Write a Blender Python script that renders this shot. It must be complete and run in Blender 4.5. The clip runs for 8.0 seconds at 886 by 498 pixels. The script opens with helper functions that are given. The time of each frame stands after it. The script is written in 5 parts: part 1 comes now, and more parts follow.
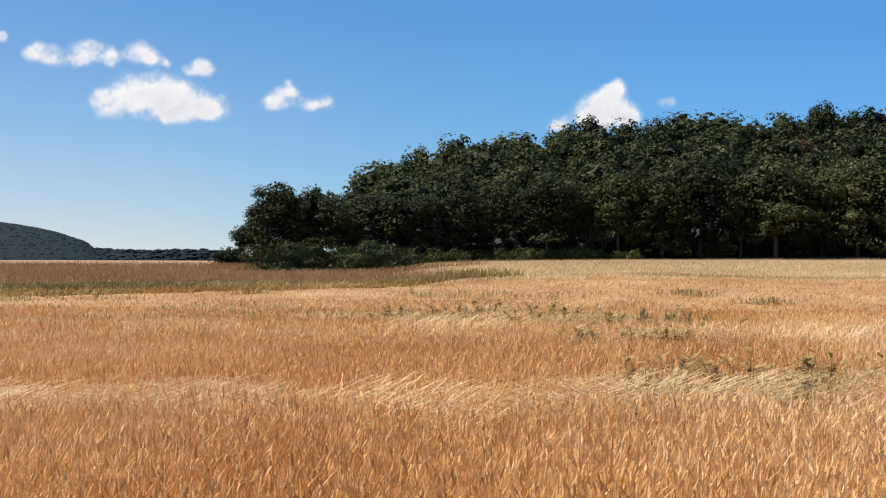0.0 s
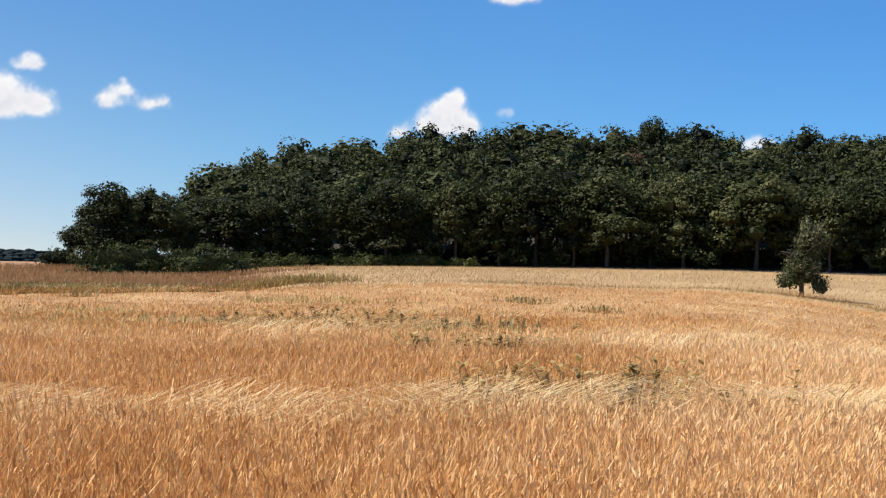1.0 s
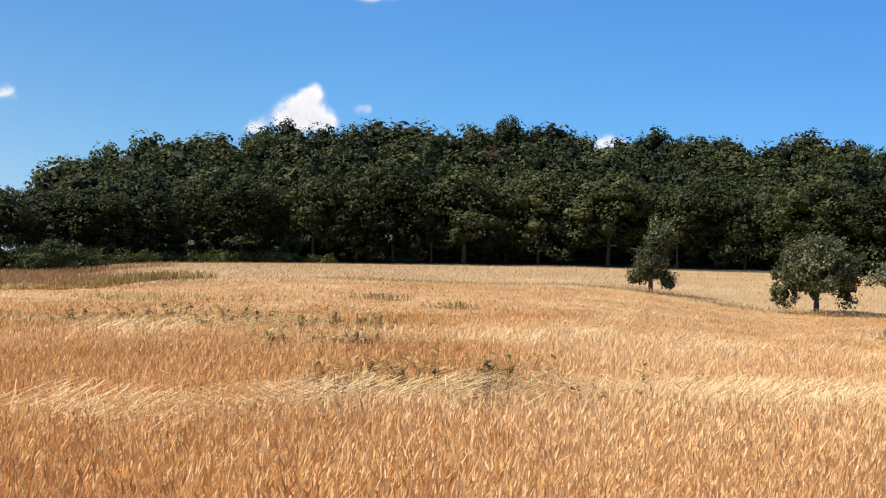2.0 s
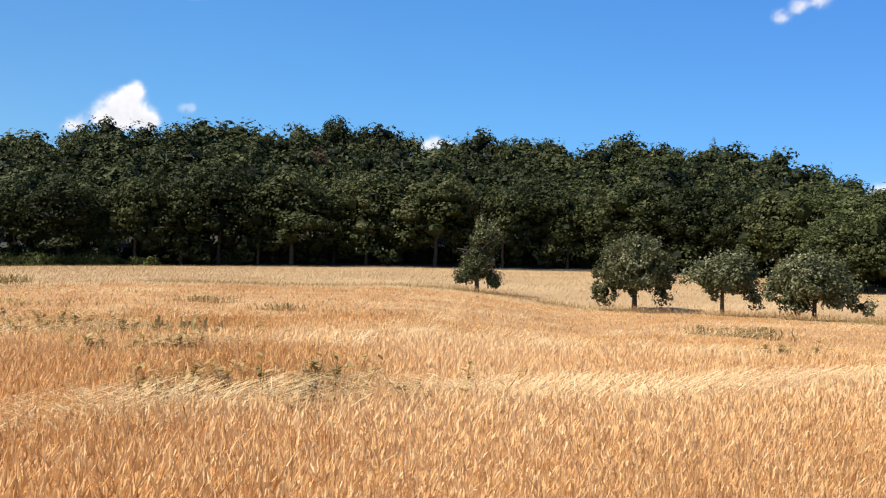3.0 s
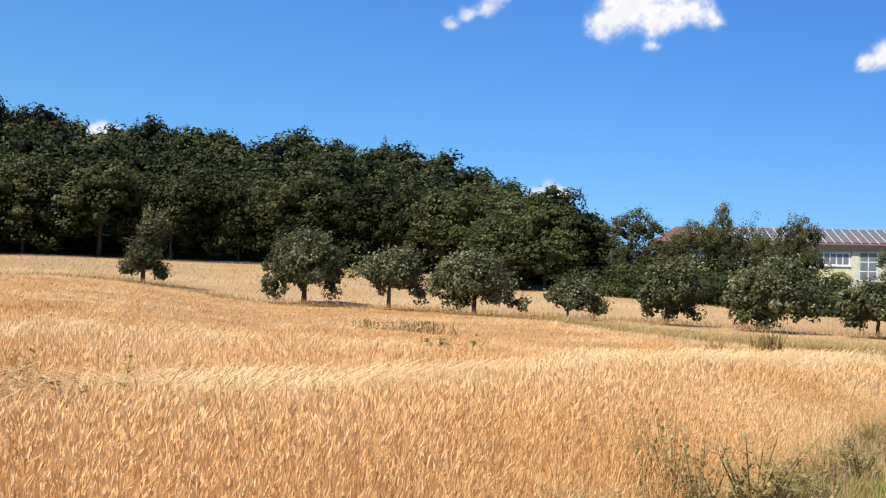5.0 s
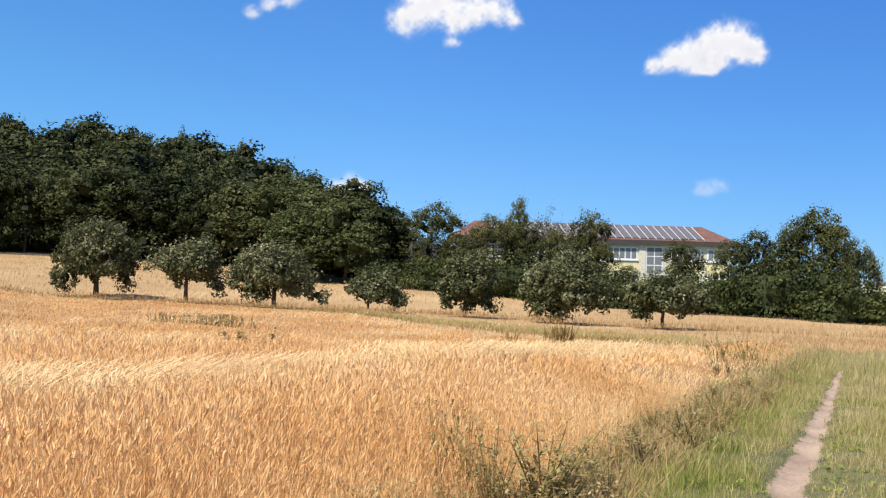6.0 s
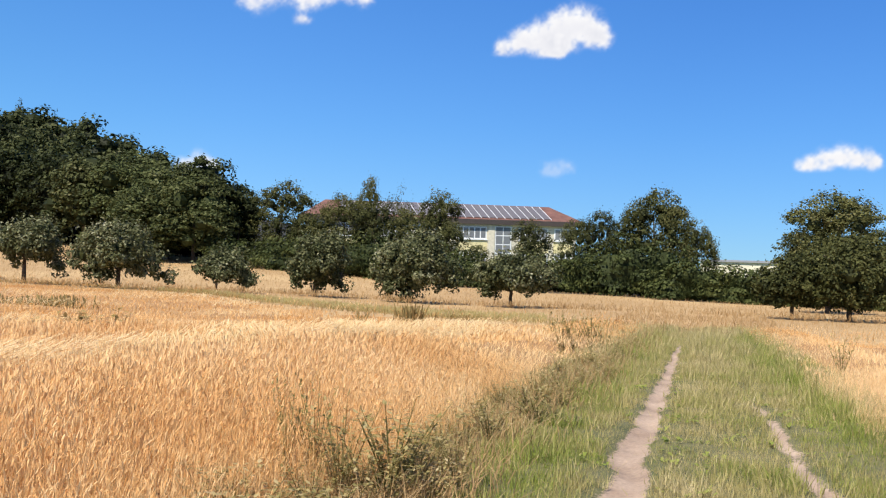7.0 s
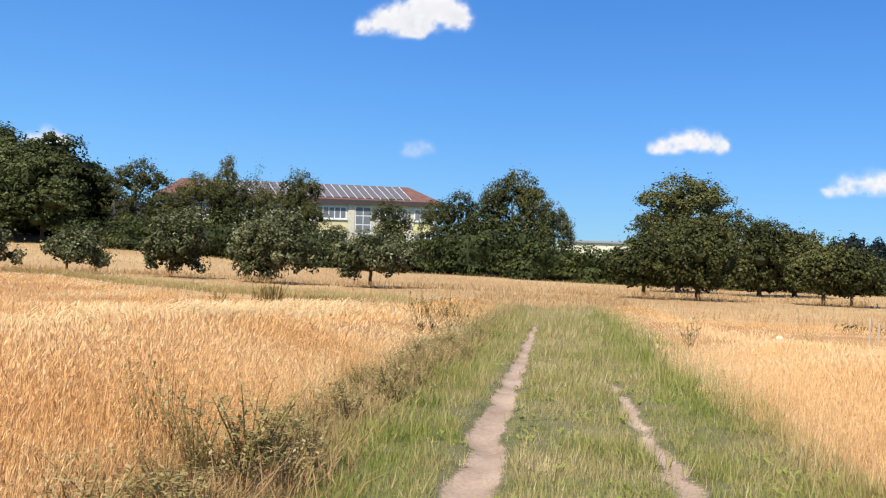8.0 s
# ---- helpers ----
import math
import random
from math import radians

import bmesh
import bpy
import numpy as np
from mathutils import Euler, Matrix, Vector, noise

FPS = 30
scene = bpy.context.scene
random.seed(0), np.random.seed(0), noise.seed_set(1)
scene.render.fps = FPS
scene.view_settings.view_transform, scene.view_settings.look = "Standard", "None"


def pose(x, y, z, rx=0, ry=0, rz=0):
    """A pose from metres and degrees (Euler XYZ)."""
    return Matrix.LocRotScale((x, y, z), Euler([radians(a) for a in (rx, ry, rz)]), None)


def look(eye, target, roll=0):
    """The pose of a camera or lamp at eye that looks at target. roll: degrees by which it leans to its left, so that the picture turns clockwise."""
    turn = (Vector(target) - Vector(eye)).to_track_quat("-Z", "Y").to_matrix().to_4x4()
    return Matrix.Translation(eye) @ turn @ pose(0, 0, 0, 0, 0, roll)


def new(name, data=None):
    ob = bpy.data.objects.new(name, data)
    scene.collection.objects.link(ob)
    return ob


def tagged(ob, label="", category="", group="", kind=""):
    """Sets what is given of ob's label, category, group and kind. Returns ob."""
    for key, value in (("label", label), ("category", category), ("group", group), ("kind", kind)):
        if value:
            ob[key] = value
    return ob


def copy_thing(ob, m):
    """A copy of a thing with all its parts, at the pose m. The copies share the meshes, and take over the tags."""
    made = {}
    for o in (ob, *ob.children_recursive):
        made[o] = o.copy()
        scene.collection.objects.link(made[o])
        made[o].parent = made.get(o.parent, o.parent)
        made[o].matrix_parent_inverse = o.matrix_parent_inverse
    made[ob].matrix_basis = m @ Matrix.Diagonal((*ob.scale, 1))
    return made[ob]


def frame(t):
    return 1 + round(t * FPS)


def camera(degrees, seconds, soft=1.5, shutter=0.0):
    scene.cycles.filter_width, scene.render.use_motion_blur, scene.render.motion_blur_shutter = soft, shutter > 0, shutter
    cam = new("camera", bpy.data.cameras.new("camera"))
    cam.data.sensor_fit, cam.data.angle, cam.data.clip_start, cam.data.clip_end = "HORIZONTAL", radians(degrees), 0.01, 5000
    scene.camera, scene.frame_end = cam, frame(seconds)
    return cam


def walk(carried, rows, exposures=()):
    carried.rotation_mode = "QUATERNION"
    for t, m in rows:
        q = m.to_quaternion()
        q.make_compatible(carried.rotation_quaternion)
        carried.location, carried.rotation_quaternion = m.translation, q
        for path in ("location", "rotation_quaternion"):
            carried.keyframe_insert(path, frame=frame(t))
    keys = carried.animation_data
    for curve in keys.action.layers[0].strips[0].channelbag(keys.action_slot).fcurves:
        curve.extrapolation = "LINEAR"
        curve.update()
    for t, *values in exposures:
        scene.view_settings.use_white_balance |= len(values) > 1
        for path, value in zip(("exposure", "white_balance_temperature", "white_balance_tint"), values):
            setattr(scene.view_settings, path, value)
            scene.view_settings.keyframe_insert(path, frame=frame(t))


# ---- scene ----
cam = camera(41.8, 8.0, soft=1.2)
EYE, ARM = 1.6, 0.1
# seconds, heading (clockwise from +y), pitch, lean to the right; the camera turns at arm's length round a standing body
TURNS = [
    (0.0, -0.028, 0.547, 0.276),
    (0.5, 3.922, 0.792, 0.18),
    (1.0, 7.918, 0.852, -0.564),
    (1.5, 11.513, 0.75, -0.598),
    (2.8, 21.459, 0.819, -0.25),
    (3.0, 23.411, 0.83, -0.091),
    (3.5, 27.216, 1.316, -0.485),
    (4.0, 31.057, 0.95, -1.286),
    (5.3, 42.863, 0.689, -1.273),
    (5.5, 45.265, 0.678, -1.416),
    (6.0, 49.341, 0.559, -1.486),
    (6.5, 52.894, 0.277, -1.586),
    (7.0, 56.721, -0.274, -1.538),
    (7.5, 59.698, -0.379, -1.338),
    (8.0, 63.648, -1.058, -1.725),
]


def heading(az, pitch=0.0):
    a, p = radians(az), radians(pitch)
    return Vector((math.sin(a) * math.cos(p), math.cos(a) * math.cos(p), math.sin(p)))


path = []
for t, az, pitch, lean in TURNS:
    eye = Vector((ARM * math.sin(radians(az)), ARM * math.cos(radians(az)) - ARM, EYE))
    path.append((t, look(eye, eye + heading(az, pitch), -lean)))
walk(cam, path, ((0.0, 0.5), (1.5, 0.58), (3.0, 0.68), (4.0, 0.66), (5.5, 0.6), (8.0, 0.58)))

# ---- light ----
SUN_AZ, SUN_EL = -89.0, 55.0
world = bpy.data.worlds.new("sky")
scene.world = world
world.use_nodes = True
wn = world.node_tree.nodes
sky = wn.new("ShaderNodeTexSky")
sky.sky_type, sky.sun_disc = "NISHITA", False
sky.sun_elevation, sky.sun_rotation = radians(SUN_EL), radians(SUN_AZ)
sky.air_density, sky.dust_density, sky.ozone_density = 1.0, 0.2, 2.0
wn["Background"].inputs["Strength"].default_value = 0.069
# a clear dry horizon: the sky is read a little above each direction
wco, wadd, wnrm, wtint = (wn.new("ShaderNode" + k) for k in ("TexCoord", "VectorMath", "VectorMath", "Mix"))
wadd.operation, wnrm.operation = "ADD", "NORMALIZE"
wadd.inputs[1].default_value = (0, 0, 0.055)
wtint.data_type, wtint.blend_type = "RGBA", "MULTIPLY"
wtint.inputs[0].default_value = 1.0
wsep, wramp = wn.new("ShaderNodeSeparateXYZ"), wn.new("ShaderNodeValToRGB")
wramp.color_ramp.elements[0].position, wramp.color_ramp.elements[0].color = 0.0, (0.76, 0.99, 1.18, 1)
wramp.color_ramp.elements[1].position, wramp.color_ramp.elements[1].color = 0.3, (0.54, 1.0, 1.42, 1)
mid_sky = wramp.color_ramp.elements.new(0.1)
mid_sky.color = (0.64, 1.0, 1.28, 1)
world.node_tree.links.new(wco.outputs["Generated"], wsep.inputs[0])
world.node_tree.links.new(wsep.outputs["Z"], wramp.inputs["Fac"])
# away from the sun the air is clearer and its blue deeper
wside, wboth = wn.new("ShaderNodeValToRGB"), wn.new("ShaderNodeMix")
wside.color_ramp.elements[0].position, wside.color_ramp.elements[0].color = 0.3, (1.3, 1.08, 0.98, 1)
wside.color_ramp.elements[1].position, wside.color_ramp.elements[1].color = 0.96, (0.65, 0.81, 1.04, 1)
for stop, shade in ((0.5, (1.06, 1.09, 1.07, 1)), (0.6, (1.02, 1.13, 1.16, 1)), (0.72, (0.9, 1.08, 1.18, 1)), (0.86, (0.81, 0.96, 1.16, 1))):
    wside.color_ramp.elements.new(stop).color = shade
wx = wn.new("ShaderNodeMath")
wx.operation = "MULTIPLY_ADD"
wx.inputs[1].default_value, wx.inputs[2].default_value = 0.5, 0.5
wboth.data_type, wboth.blend_type = "RGBA", "MULTIPLY"
wboth.inputs[0].default_value = 1.0
world.node_tree.links.new(wsep.outputs["X"], wx.inputs[0])
world.node_tree.links.new(wx.outputs[0], wside.inputs["Fac"])
world.node_tree.links.new(wramp.outputs["Color"], wboth.inputs[6])
world.node_tree.links.new(wside.outputs["Color"], wboth.inputs[7])
# pale summer haze low on the sun's side
whaze, wfac, wlow = wn.new("ShaderNodeValToRGB"), wn.new("ShaderNodeValToRGB"), wn.new("ShaderNodeMix")
whaze.color_ramp.elements[0].position, whaze.color_ramp.elements[0].color = 0.0, (1.48, 1.1, 1.0, 1)
whaze.color_ramp.elements[1].position, whaze.color_ramp.elements[1].color = 0.2, (1.0, 1.0, 1.0, 1)
whaze.color_ramp.elements.new(0.1).color = (1.3, 1.08, 1.0, 1)
wfac.color_ramp.elements[0].position, wfac.color_ramp.elements[0].color = 0.38, (1.0, 1.0, 1.0, 1)
wfac.color_ramp.elements[1].position, wfac.color_ramp.elements[1].color = 0.58, (0.0, 0.0, 0.0, 1)
wlow.data_type, wlow.blend_type = "RGBA", "MULTIPLY"
world.node_tree.links.new(wsep.outputs["Z"], whaze.inputs["Fac"])
world.node_tree.links.new(wx.outputs[0], wfac.inputs["Fac"])
world.node_tree.links.new(wfac.outputs["Color"], wlow.inputs[0])
world.node_tree.links.new(wboth.outputs[2], wlow.inputs[6])
world.node_tree.links.new(whaze.outputs["Color"], wlow.inputs[7])
world.node_tree.links.new(wlow.outputs[2], wtint.inputs[7])
for a, b_ in ((wco.outputs["Generated"], wadd.inputs[0]), (wadd.outputs[0], wnrm.inputs[0]), (wnrm.outputs[0], sky.inputs[0]), (sky.outputs[0], wtint.inputs[6]), (wtint.outputs[2], wn["Background"].inputs["Color"])):
    world.node_tree.links.new(a, b_)
sun_data = bpy.data.lights.new("sun", "SUN")
sun_data.energy, sun_data.angle, sun_data.color = 5.0, radians(0.5), (1.0, 0.95, 0.86)
sun = new("sun", sun_data)
sun.matrix_world = look(heading(SUN_AZ, SUN_EL) * 100, (0, 0, 0))

# ---- materials ----


def material(name, build):
    m = bpy.data.materials.new(name)
    m.use_nodes = True
    nt = m.node_tree
    build(nt, nt.nodes["Principled BSDF"])
    return m


def N(nt, kind, **values):
    n = nt.nodes.new("ShaderNode" + kind)
    for k, v in values.items():
        n.inputs[k.replace("_", " ")].default_value = v
    return n


def noise_of(nt, scale, detail=4.0, rough=0.6):
    co = nt.nodes.new("ShaderNodeTexCoord")
    n = N(nt, "TexNoise", Scale=scale, Detail=detail, Roughness=rough)
    nt.links.new(co.outputs["Object"], n.inputs["Vector"])
    return n.outputs["Fac"]


def ramp(nt, fac, stops):
    r = nt.nodes.new("ShaderNodeValToRGB")
    while len(r.color_ramp.elements) < len(stops):
        r.color_ramp.elements.new(0.5)
    for e, (at, c) in zip(r.color_ramp.elements, stops):
        e.position, e.color = at, (*c, 1)
    nt.links.new(fac, r.inputs["Fac"])
    return r.outputs["Color"]


def mixed(nt, a, b, fac, mode="MIX"):
    m = nt.nodes.new("ShaderNodeMix")
    m.data_type, m.blend_type = "RGBA", mode
    for sock, v in ((m.inputs[0], fac), (m.inputs[6], a), (m.inputs[7], b)):
        if isinstance(v, (int, float)):
            sock.default_value = v
        elif isinstance(v, tuple):
            sock.default_value = (*v, 1)
        else:
            nt.links.new(v, sock)
    return m.outputs[2]


def bumped(nt, bsdf, height, strength=0.5, distance=0.02):
    b = N(nt, "Bump", Strength=strength, Distance=distance)
    nt.links.new(height, b.inputs["Height"])
    nt.links.new(b.outputs[0], bsdf.inputs["Normal"])


def surface(name, low, mid, high, scale=2.0, fine=30.0, rough=0.9, bump=0.4, dist=0.02):
    """A matt surface: large patches of colour, finer grain, and relief."""
    def build(nt, b):
        large, small = noise_of(nt, scale), noise_of(nt, fine)
        c = ramp(nt, large, ((0.3, low), (0.52, mid), (0.72, high)))
        g = ramp(nt, small, ((0.25, (0.6, 0.6, 0.6)), (0.75, (1.25, 1.25, 1.25))))
        nt.links.new(mixed(nt, c, g, 0.8, "MULTIPLY"), b.inputs["Base Color"])
        b.inputs["Roughness"].default_value = rough
        bumped(nt, b, small, bump, dist)
    return material(name, build)


def foliage(name, stops, patch=0.35, shine=0.45, glow=0.25, by_object=0.5):
    """Leaves or blades: colour by the mesh's own tint, patches, and a shift from plant to plant."""
    def build(nt, b):
        at = nt.nodes.new("ShaderNodeAttribute")
        at.attribute_name = "tint"
        info = nt.nodes.new("ShaderNodeObjectInfo")
        big = noise_of(nt, patch, 2.0)
        s1 = nt.nodes.new("ShaderNodeMath")
        s1.operation = "MULTIPLY_ADD"
        nt.links.new(at.outputs["Fac"], s1.inputs[0])
        s1.inputs[1].default_value = 0.6
        s2 = nt.nodes.new("ShaderNodeMath")
        s2.operation = "MULTIPLY_ADD"
        nt.links.new(big, s2.inputs[0])
        s2.inputs[1].default_value, s2.inputs[2].default_value = 0.9, -0.45 + 0.2 - 0.5 * by_object * 0.4
        s3 = nt.nodes.new("ShaderNodeMath")
        s3.operation = "MULTIPLY_ADD"
        nt.links.new(info.outputs["Random"], s3.inputs[0])
        s3.inputs[1].default_value = by_object * 0.4
        nt.links.new(s2.outputs[0], s3.inputs[2])
        nt.links.new(s3.outputs[0], s1.inputs[2])
        c = ramp(nt, s1.outputs[0], stops)
        nt.links.new(c, b.inputs["Base Color"])
        b.inputs["Roughness"].default_value = shine
        b.inputs["Specular IOR Level"].default_value = 0.12
        if glow:
            tr = N(nt, "BsdfTranslucent")
            nt.links.new(c, tr.inputs["Color"])
            mx = N(nt, "MixShader", Fac=glow)
            nt.links.new(b.outputs[0], mx.inputs[1])
            nt.links.new(tr.outputs[0], mx.inputs[2])
            nt.links.new(mx.outputs[0], nt.nodes["Material Output"].inputs["Surface"])
    return material(name, build)


M_WHEAT = foliage("ripe_wheat", ((0.0, (0.375, 0.151, 0.0434)), (0.35, (0.597, 0.315, 0.108)), (0.65, (0.766, 0.484, 0.224)), (1.0, (0.827, 0.622, 0.362))), 0.25, 0.55, 0.22, 0.0)
M_LODGED = foliage("lodged_straw", ((0.0, (0.419, 0.25, 0.101)), (0.5, (0.619, 0.437, 0.212)), (1.0, (0.765, 0.607, 0.365))), 0.6, 0.5, 0.15, 0.0)
M_RYE = foliage("reddish_grain", ((0.0, (0.241, 0.125, 0.0559)), (0.5, (0.361, 0.215, 0.0989)), (1.0, (0.482, 0.327, 0.163))), 0.1, 0.6, 0.3, 0.0)
M_HAY = foliage("dry_meadow_grass", ((0.0, (0.261, 0.158, 0.0675)), (0.4, (0.373, 0.236, 0.108)), (1.0, (0.495, 0.333, 0.167))), 0.12, 0.6, 0.25, 0.0)
M_GRASS = foliage("verge_grass", ((0.0, (0.12, 0.15, 0.028)), (0.25, (0.27, 0.31, 0.06)), (0.5, (0.36, 0.32, 0.11)), (0.78, (0.47, 0.375, 0.17)), (1.0, (0.62, 0.5, 0.27))), 1.1, 0.5, 0.35, 0.0)
M_BALK = foliage("balk_weeds", ((0.0, (0.2, 0.135, 0.045)), (0.4, (0.34, 0.25, 0.09)), (0.7, (0.42, 0.36, 0.15)), (1.0, (0.58, 0.46, 0.22))), 0.3, 0.6, 0.3, 0.0)
M_WEED = foliage("weed_leaves", ((0.0, (0.108, 0.1, 0.03)), (0.4, (0.27, 0.235, 0.08)), (0.75, (0.464, 0.37, 0.16)), (1.0, (0.648, 0.5, 0.28))), 1.0, 0.6, 0.48, 0.8)
M_THISTLE = foliage("thistle_leaves", ((0.0, (0.149, 0.103, 0.0308)), (0.5, (0.31, 0.22, 0.0719)), (1.0, (0.529, 0.362, 0.164))), 1.0, 0.6, 0.3, 0.6)
# near-black first stops of the tree leaves give crown cores their painted shade
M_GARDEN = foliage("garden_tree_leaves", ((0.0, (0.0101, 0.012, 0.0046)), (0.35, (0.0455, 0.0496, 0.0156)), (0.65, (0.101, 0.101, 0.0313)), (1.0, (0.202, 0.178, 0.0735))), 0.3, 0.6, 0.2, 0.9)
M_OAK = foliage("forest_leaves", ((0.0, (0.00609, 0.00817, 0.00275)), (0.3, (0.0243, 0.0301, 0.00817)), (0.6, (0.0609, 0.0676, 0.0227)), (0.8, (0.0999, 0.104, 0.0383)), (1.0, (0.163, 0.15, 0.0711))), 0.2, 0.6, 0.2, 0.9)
# the palest stop serves silvery leaf undersides and painted sunlit highlights alike
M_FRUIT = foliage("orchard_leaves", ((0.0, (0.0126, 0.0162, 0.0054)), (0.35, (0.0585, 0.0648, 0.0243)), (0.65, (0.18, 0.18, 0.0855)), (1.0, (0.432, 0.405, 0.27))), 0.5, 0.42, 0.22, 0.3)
M_BUSH = foliage("bush_leaves", ((0.0, (0.0191, 0.026, 0.0104)), (0.5, (0.0614, 0.0754, 0.0234)), (1.0, (0.137, 0.143, 0.0455))), 0.4, 0.6, 0.2, 0.5)
M_SCRUB = foliage("scrub_leaves", ((0.0, (0.0213, 0.0272, 0.00765)), (0.5, (0.0765, 0.0892, 0.0238)), (1.0, (0.17, 0.162, 0.051))), 0.4, 0.6, 0.25, 0.3)
# bluish leaf colour carries the haze of distance
M_FAR = foliage("haze_tinted_leaves", ((0.0, (0.0123, 0.0206, 0.0234)), (1.0, (0.0205, 0.0302, 0.0287))), 0.02, 0.9, 0.0, 0.3)
M_BARK = surface("bark", (0.05, 0.035, 0.025), (0.09, 0.065, 0.045), (0.14, 0.11, 0.085), 6.0, 60.0, 0.9, 0.8)
M_FIELD = surface("grain_field_ground", (0.363, 0.182, 0.065), (0.464, 0.259, 0.0993), (0.554, 0.341, 0.149), 0.3, 16.0, 0.95, 0.9, 0.08)
M_RYEG = surface("reddish_field_ground", (0.275, 0.146, 0.0688), (0.361, 0.198, 0.0946), (0.43, 0.267, 0.138), 0.05, 2.0, 0.95, 0.8, 0.1)
M_MEADOW = surface("dry_meadow_ground", (0.34, 0.21, 0.09), (0.415, 0.265, 0.118), (0.49, 0.33, 0.158), 0.08, 4.0, 0.95, 0.5, 0.05)
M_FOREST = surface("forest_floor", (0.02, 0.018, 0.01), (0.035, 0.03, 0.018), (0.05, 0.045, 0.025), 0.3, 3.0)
M_GREEN = surface("green_land", (0.08, 0.1, 0.03), (0.14, 0.16, 0.05), (0.3, 0.26, 0.1), 0.01, 0.5)
M_VERGE = surface("verge_ground", (0.08, 0.075, 0.03), (0.14, 0.13, 0.05), (0.24, 0.19, 0.1), 1.0, 20.0)


def plain(name, color, rough=0.7, metal=0.0, vary=0.15, scale=3.0):
    def build(nt, b):
        n = noise_of(nt, scale)
        lo = tuple(c * (1 - vary) for c in color)
        hi = tuple(min(1.0, c * (1 + vary)) for c in color)
        nt.links.new(ramp(nt, n, ((0.3, lo), (0.7, hi))), b.inputs["Base Color"])
        b.inputs["Roughness"].default_value, b.inputs["Metallic"].default_value = rough, metal
    return material(name, build)


M_YELLOW = plain("yellow_render", (0.74, 0.64, 0.34))
M_WHITE = plain("white_paint", (0.8, 0.8, 0.78))
M_CREAM = plain("cream_render", (0.66, 0.6, 0.46))
M_TILE = plain("red_roof_tiles", (0.15, 0.068, 0.05), 0.85, 0, 0.3, 1.0)
M_DARKWOOD = plain("dark_fascia", (0.06, 0.045, 0.04))
M_PANEL = plain("solar_panel", (0.13, 0.115, 0.115), 0.5)
M_ALU = plain("aluminium_rail", (0.62, 0.62, 0.63), 0.6)
M_WOODPOST = plain("weathered_wood", (0.4, 0.33, 0.24), 0.9)
M_GREYROOF = plain("grey_flat_roof", (0.25, 0.25, 0.27))


def glass_build(nt, b):
    b.inputs["Base Color"].default_value = (0.2, 0.21, 0.22, 1)
    b.inputs["Roughness"].default_value = 0.08


M_GLASS = material("window_glass", glass_build)


def cloud_build(nt, b):
    at = nt.nodes.new("ShaderNodeAttribute")
    at.attribute_name = "tint"
    den = nt.nodes.new("ShaderNodeAttribute")
    den.attribute_name = "opacity"
    # emission stands in for sunlight on the vapour, from grey to white
    em = N(nt, "Emission", Strength=0.69)
    nt.links.new(ramp(nt, at.outputs["Fac"], ((0.0, (0.66, 0.68, 0.76)), (0.45, (0.86, 0.86, 0.9)), (0.85, (1.0, 0.99, 0.98)))), em.inputs["Color"])
    tr = N(nt, "BsdfTransparent")
    mx = N(nt, "MixShader")
    nt.links.new(den.outputs["Fac"], mx.inputs[0])
    nt.links.new(tr.outputs[0], mx.inputs[1])
    nt.links.new(em.outputs[0], mx.inputs[2])
    nt.links.new(mx.outputs[0], nt.nodes["Material Output"].inputs["Surface"])


M_CLOUD = material("sunlit_cloud", cloud_build)

# ---- lie of the land ----
AZ = (-40.0, -10.0, 8.0, 20.0, 32.0, 45.0, 60.0, 75.0, 95.0)
RR = (0.0, 12.0, 45.0, 80.0, 160.0, 250.0, 600.0, 4500.0)
LAND = (
    (0, 0, 0.1, 0.2, 0.4, 0.4, -2, -20),
    (0, 0, 0.15, 0.25, 0.5, 0.6, -2, -20),
    (0, 0, 0.2, 0.45, 1.35, 14, 10, -20),
    (0, 0, 0.0, 0.0, 1.4, 16, 10, -20),
    (0, -0.1, -0.9, -1.65, 0.9, 15, 10, -20),
    (0, -0.1, -1.2, -2.05, 0.0, 6, -4, -60),
    (0, -0.15, -1.7, -2.45, -2.6, -2.6, -12, -90),
    (0, -0.15, -1.75, -2.6, -4.3, -6.5, -14, -90),
    (0, -0.15, -1.75, -2.6, -4.6, -6.5, -14, -90),
)
land_table = np.array(LAND, float)
# a slow swell of the whole country, in degrees of rise by heading
SWELL_AZ, SWELL = (-40.0, -20.0, 0.0, 11.0, 23.0, 31.0, 45.0, 55.0, 64.0, 85.0, 100.0), (0.35, 0.33, 0.16, 0.08, 0.03, 0.05, 0.1, 0.14, 0.18, 0.22, 0.22)


def swell(az):
    return np.interp(az, SWELL_AZ, SWELL)


# the farm track: along its left rut, and across it (left positive)
TRACK_AZ, TRACK_Y = 69.3, 0.46
TU = (math.sin(radians(TRACK_AZ)), math.cos(radians(TRACK_AZ)))


def track_uv(x, y):
    return x * TU[0] + (y - TRACK_Y) * TU[1], -x * TU[1] + (y - TRACK_Y) * TU[0]


def track_xy(u, v):
    return u * TU[0] - v * TU[1], u * TU[1] + v * TU[0] + TRACK_Y


EDGE_AZ = (-60.0, -21.0, -8.0, 0.0, 7.5, 17.0, 25.0, 32.0, 41.0, 45.0, 48.0, 52.0, 60.0, 66.0, 90.0)
EDGE_R = (50.0, 50.0, 56.0, 62.0, 72.0, 80.0, 86.0, 79.0, 72.0, 64.0, 52.0, 48.0, 47.0, 45.0, 47.0)
WOOD_AZ = (-12.0, -5.0, 0.0, 30.0, 40.0, 48.0, 55.0, 62.0, 70.0, 95.0)
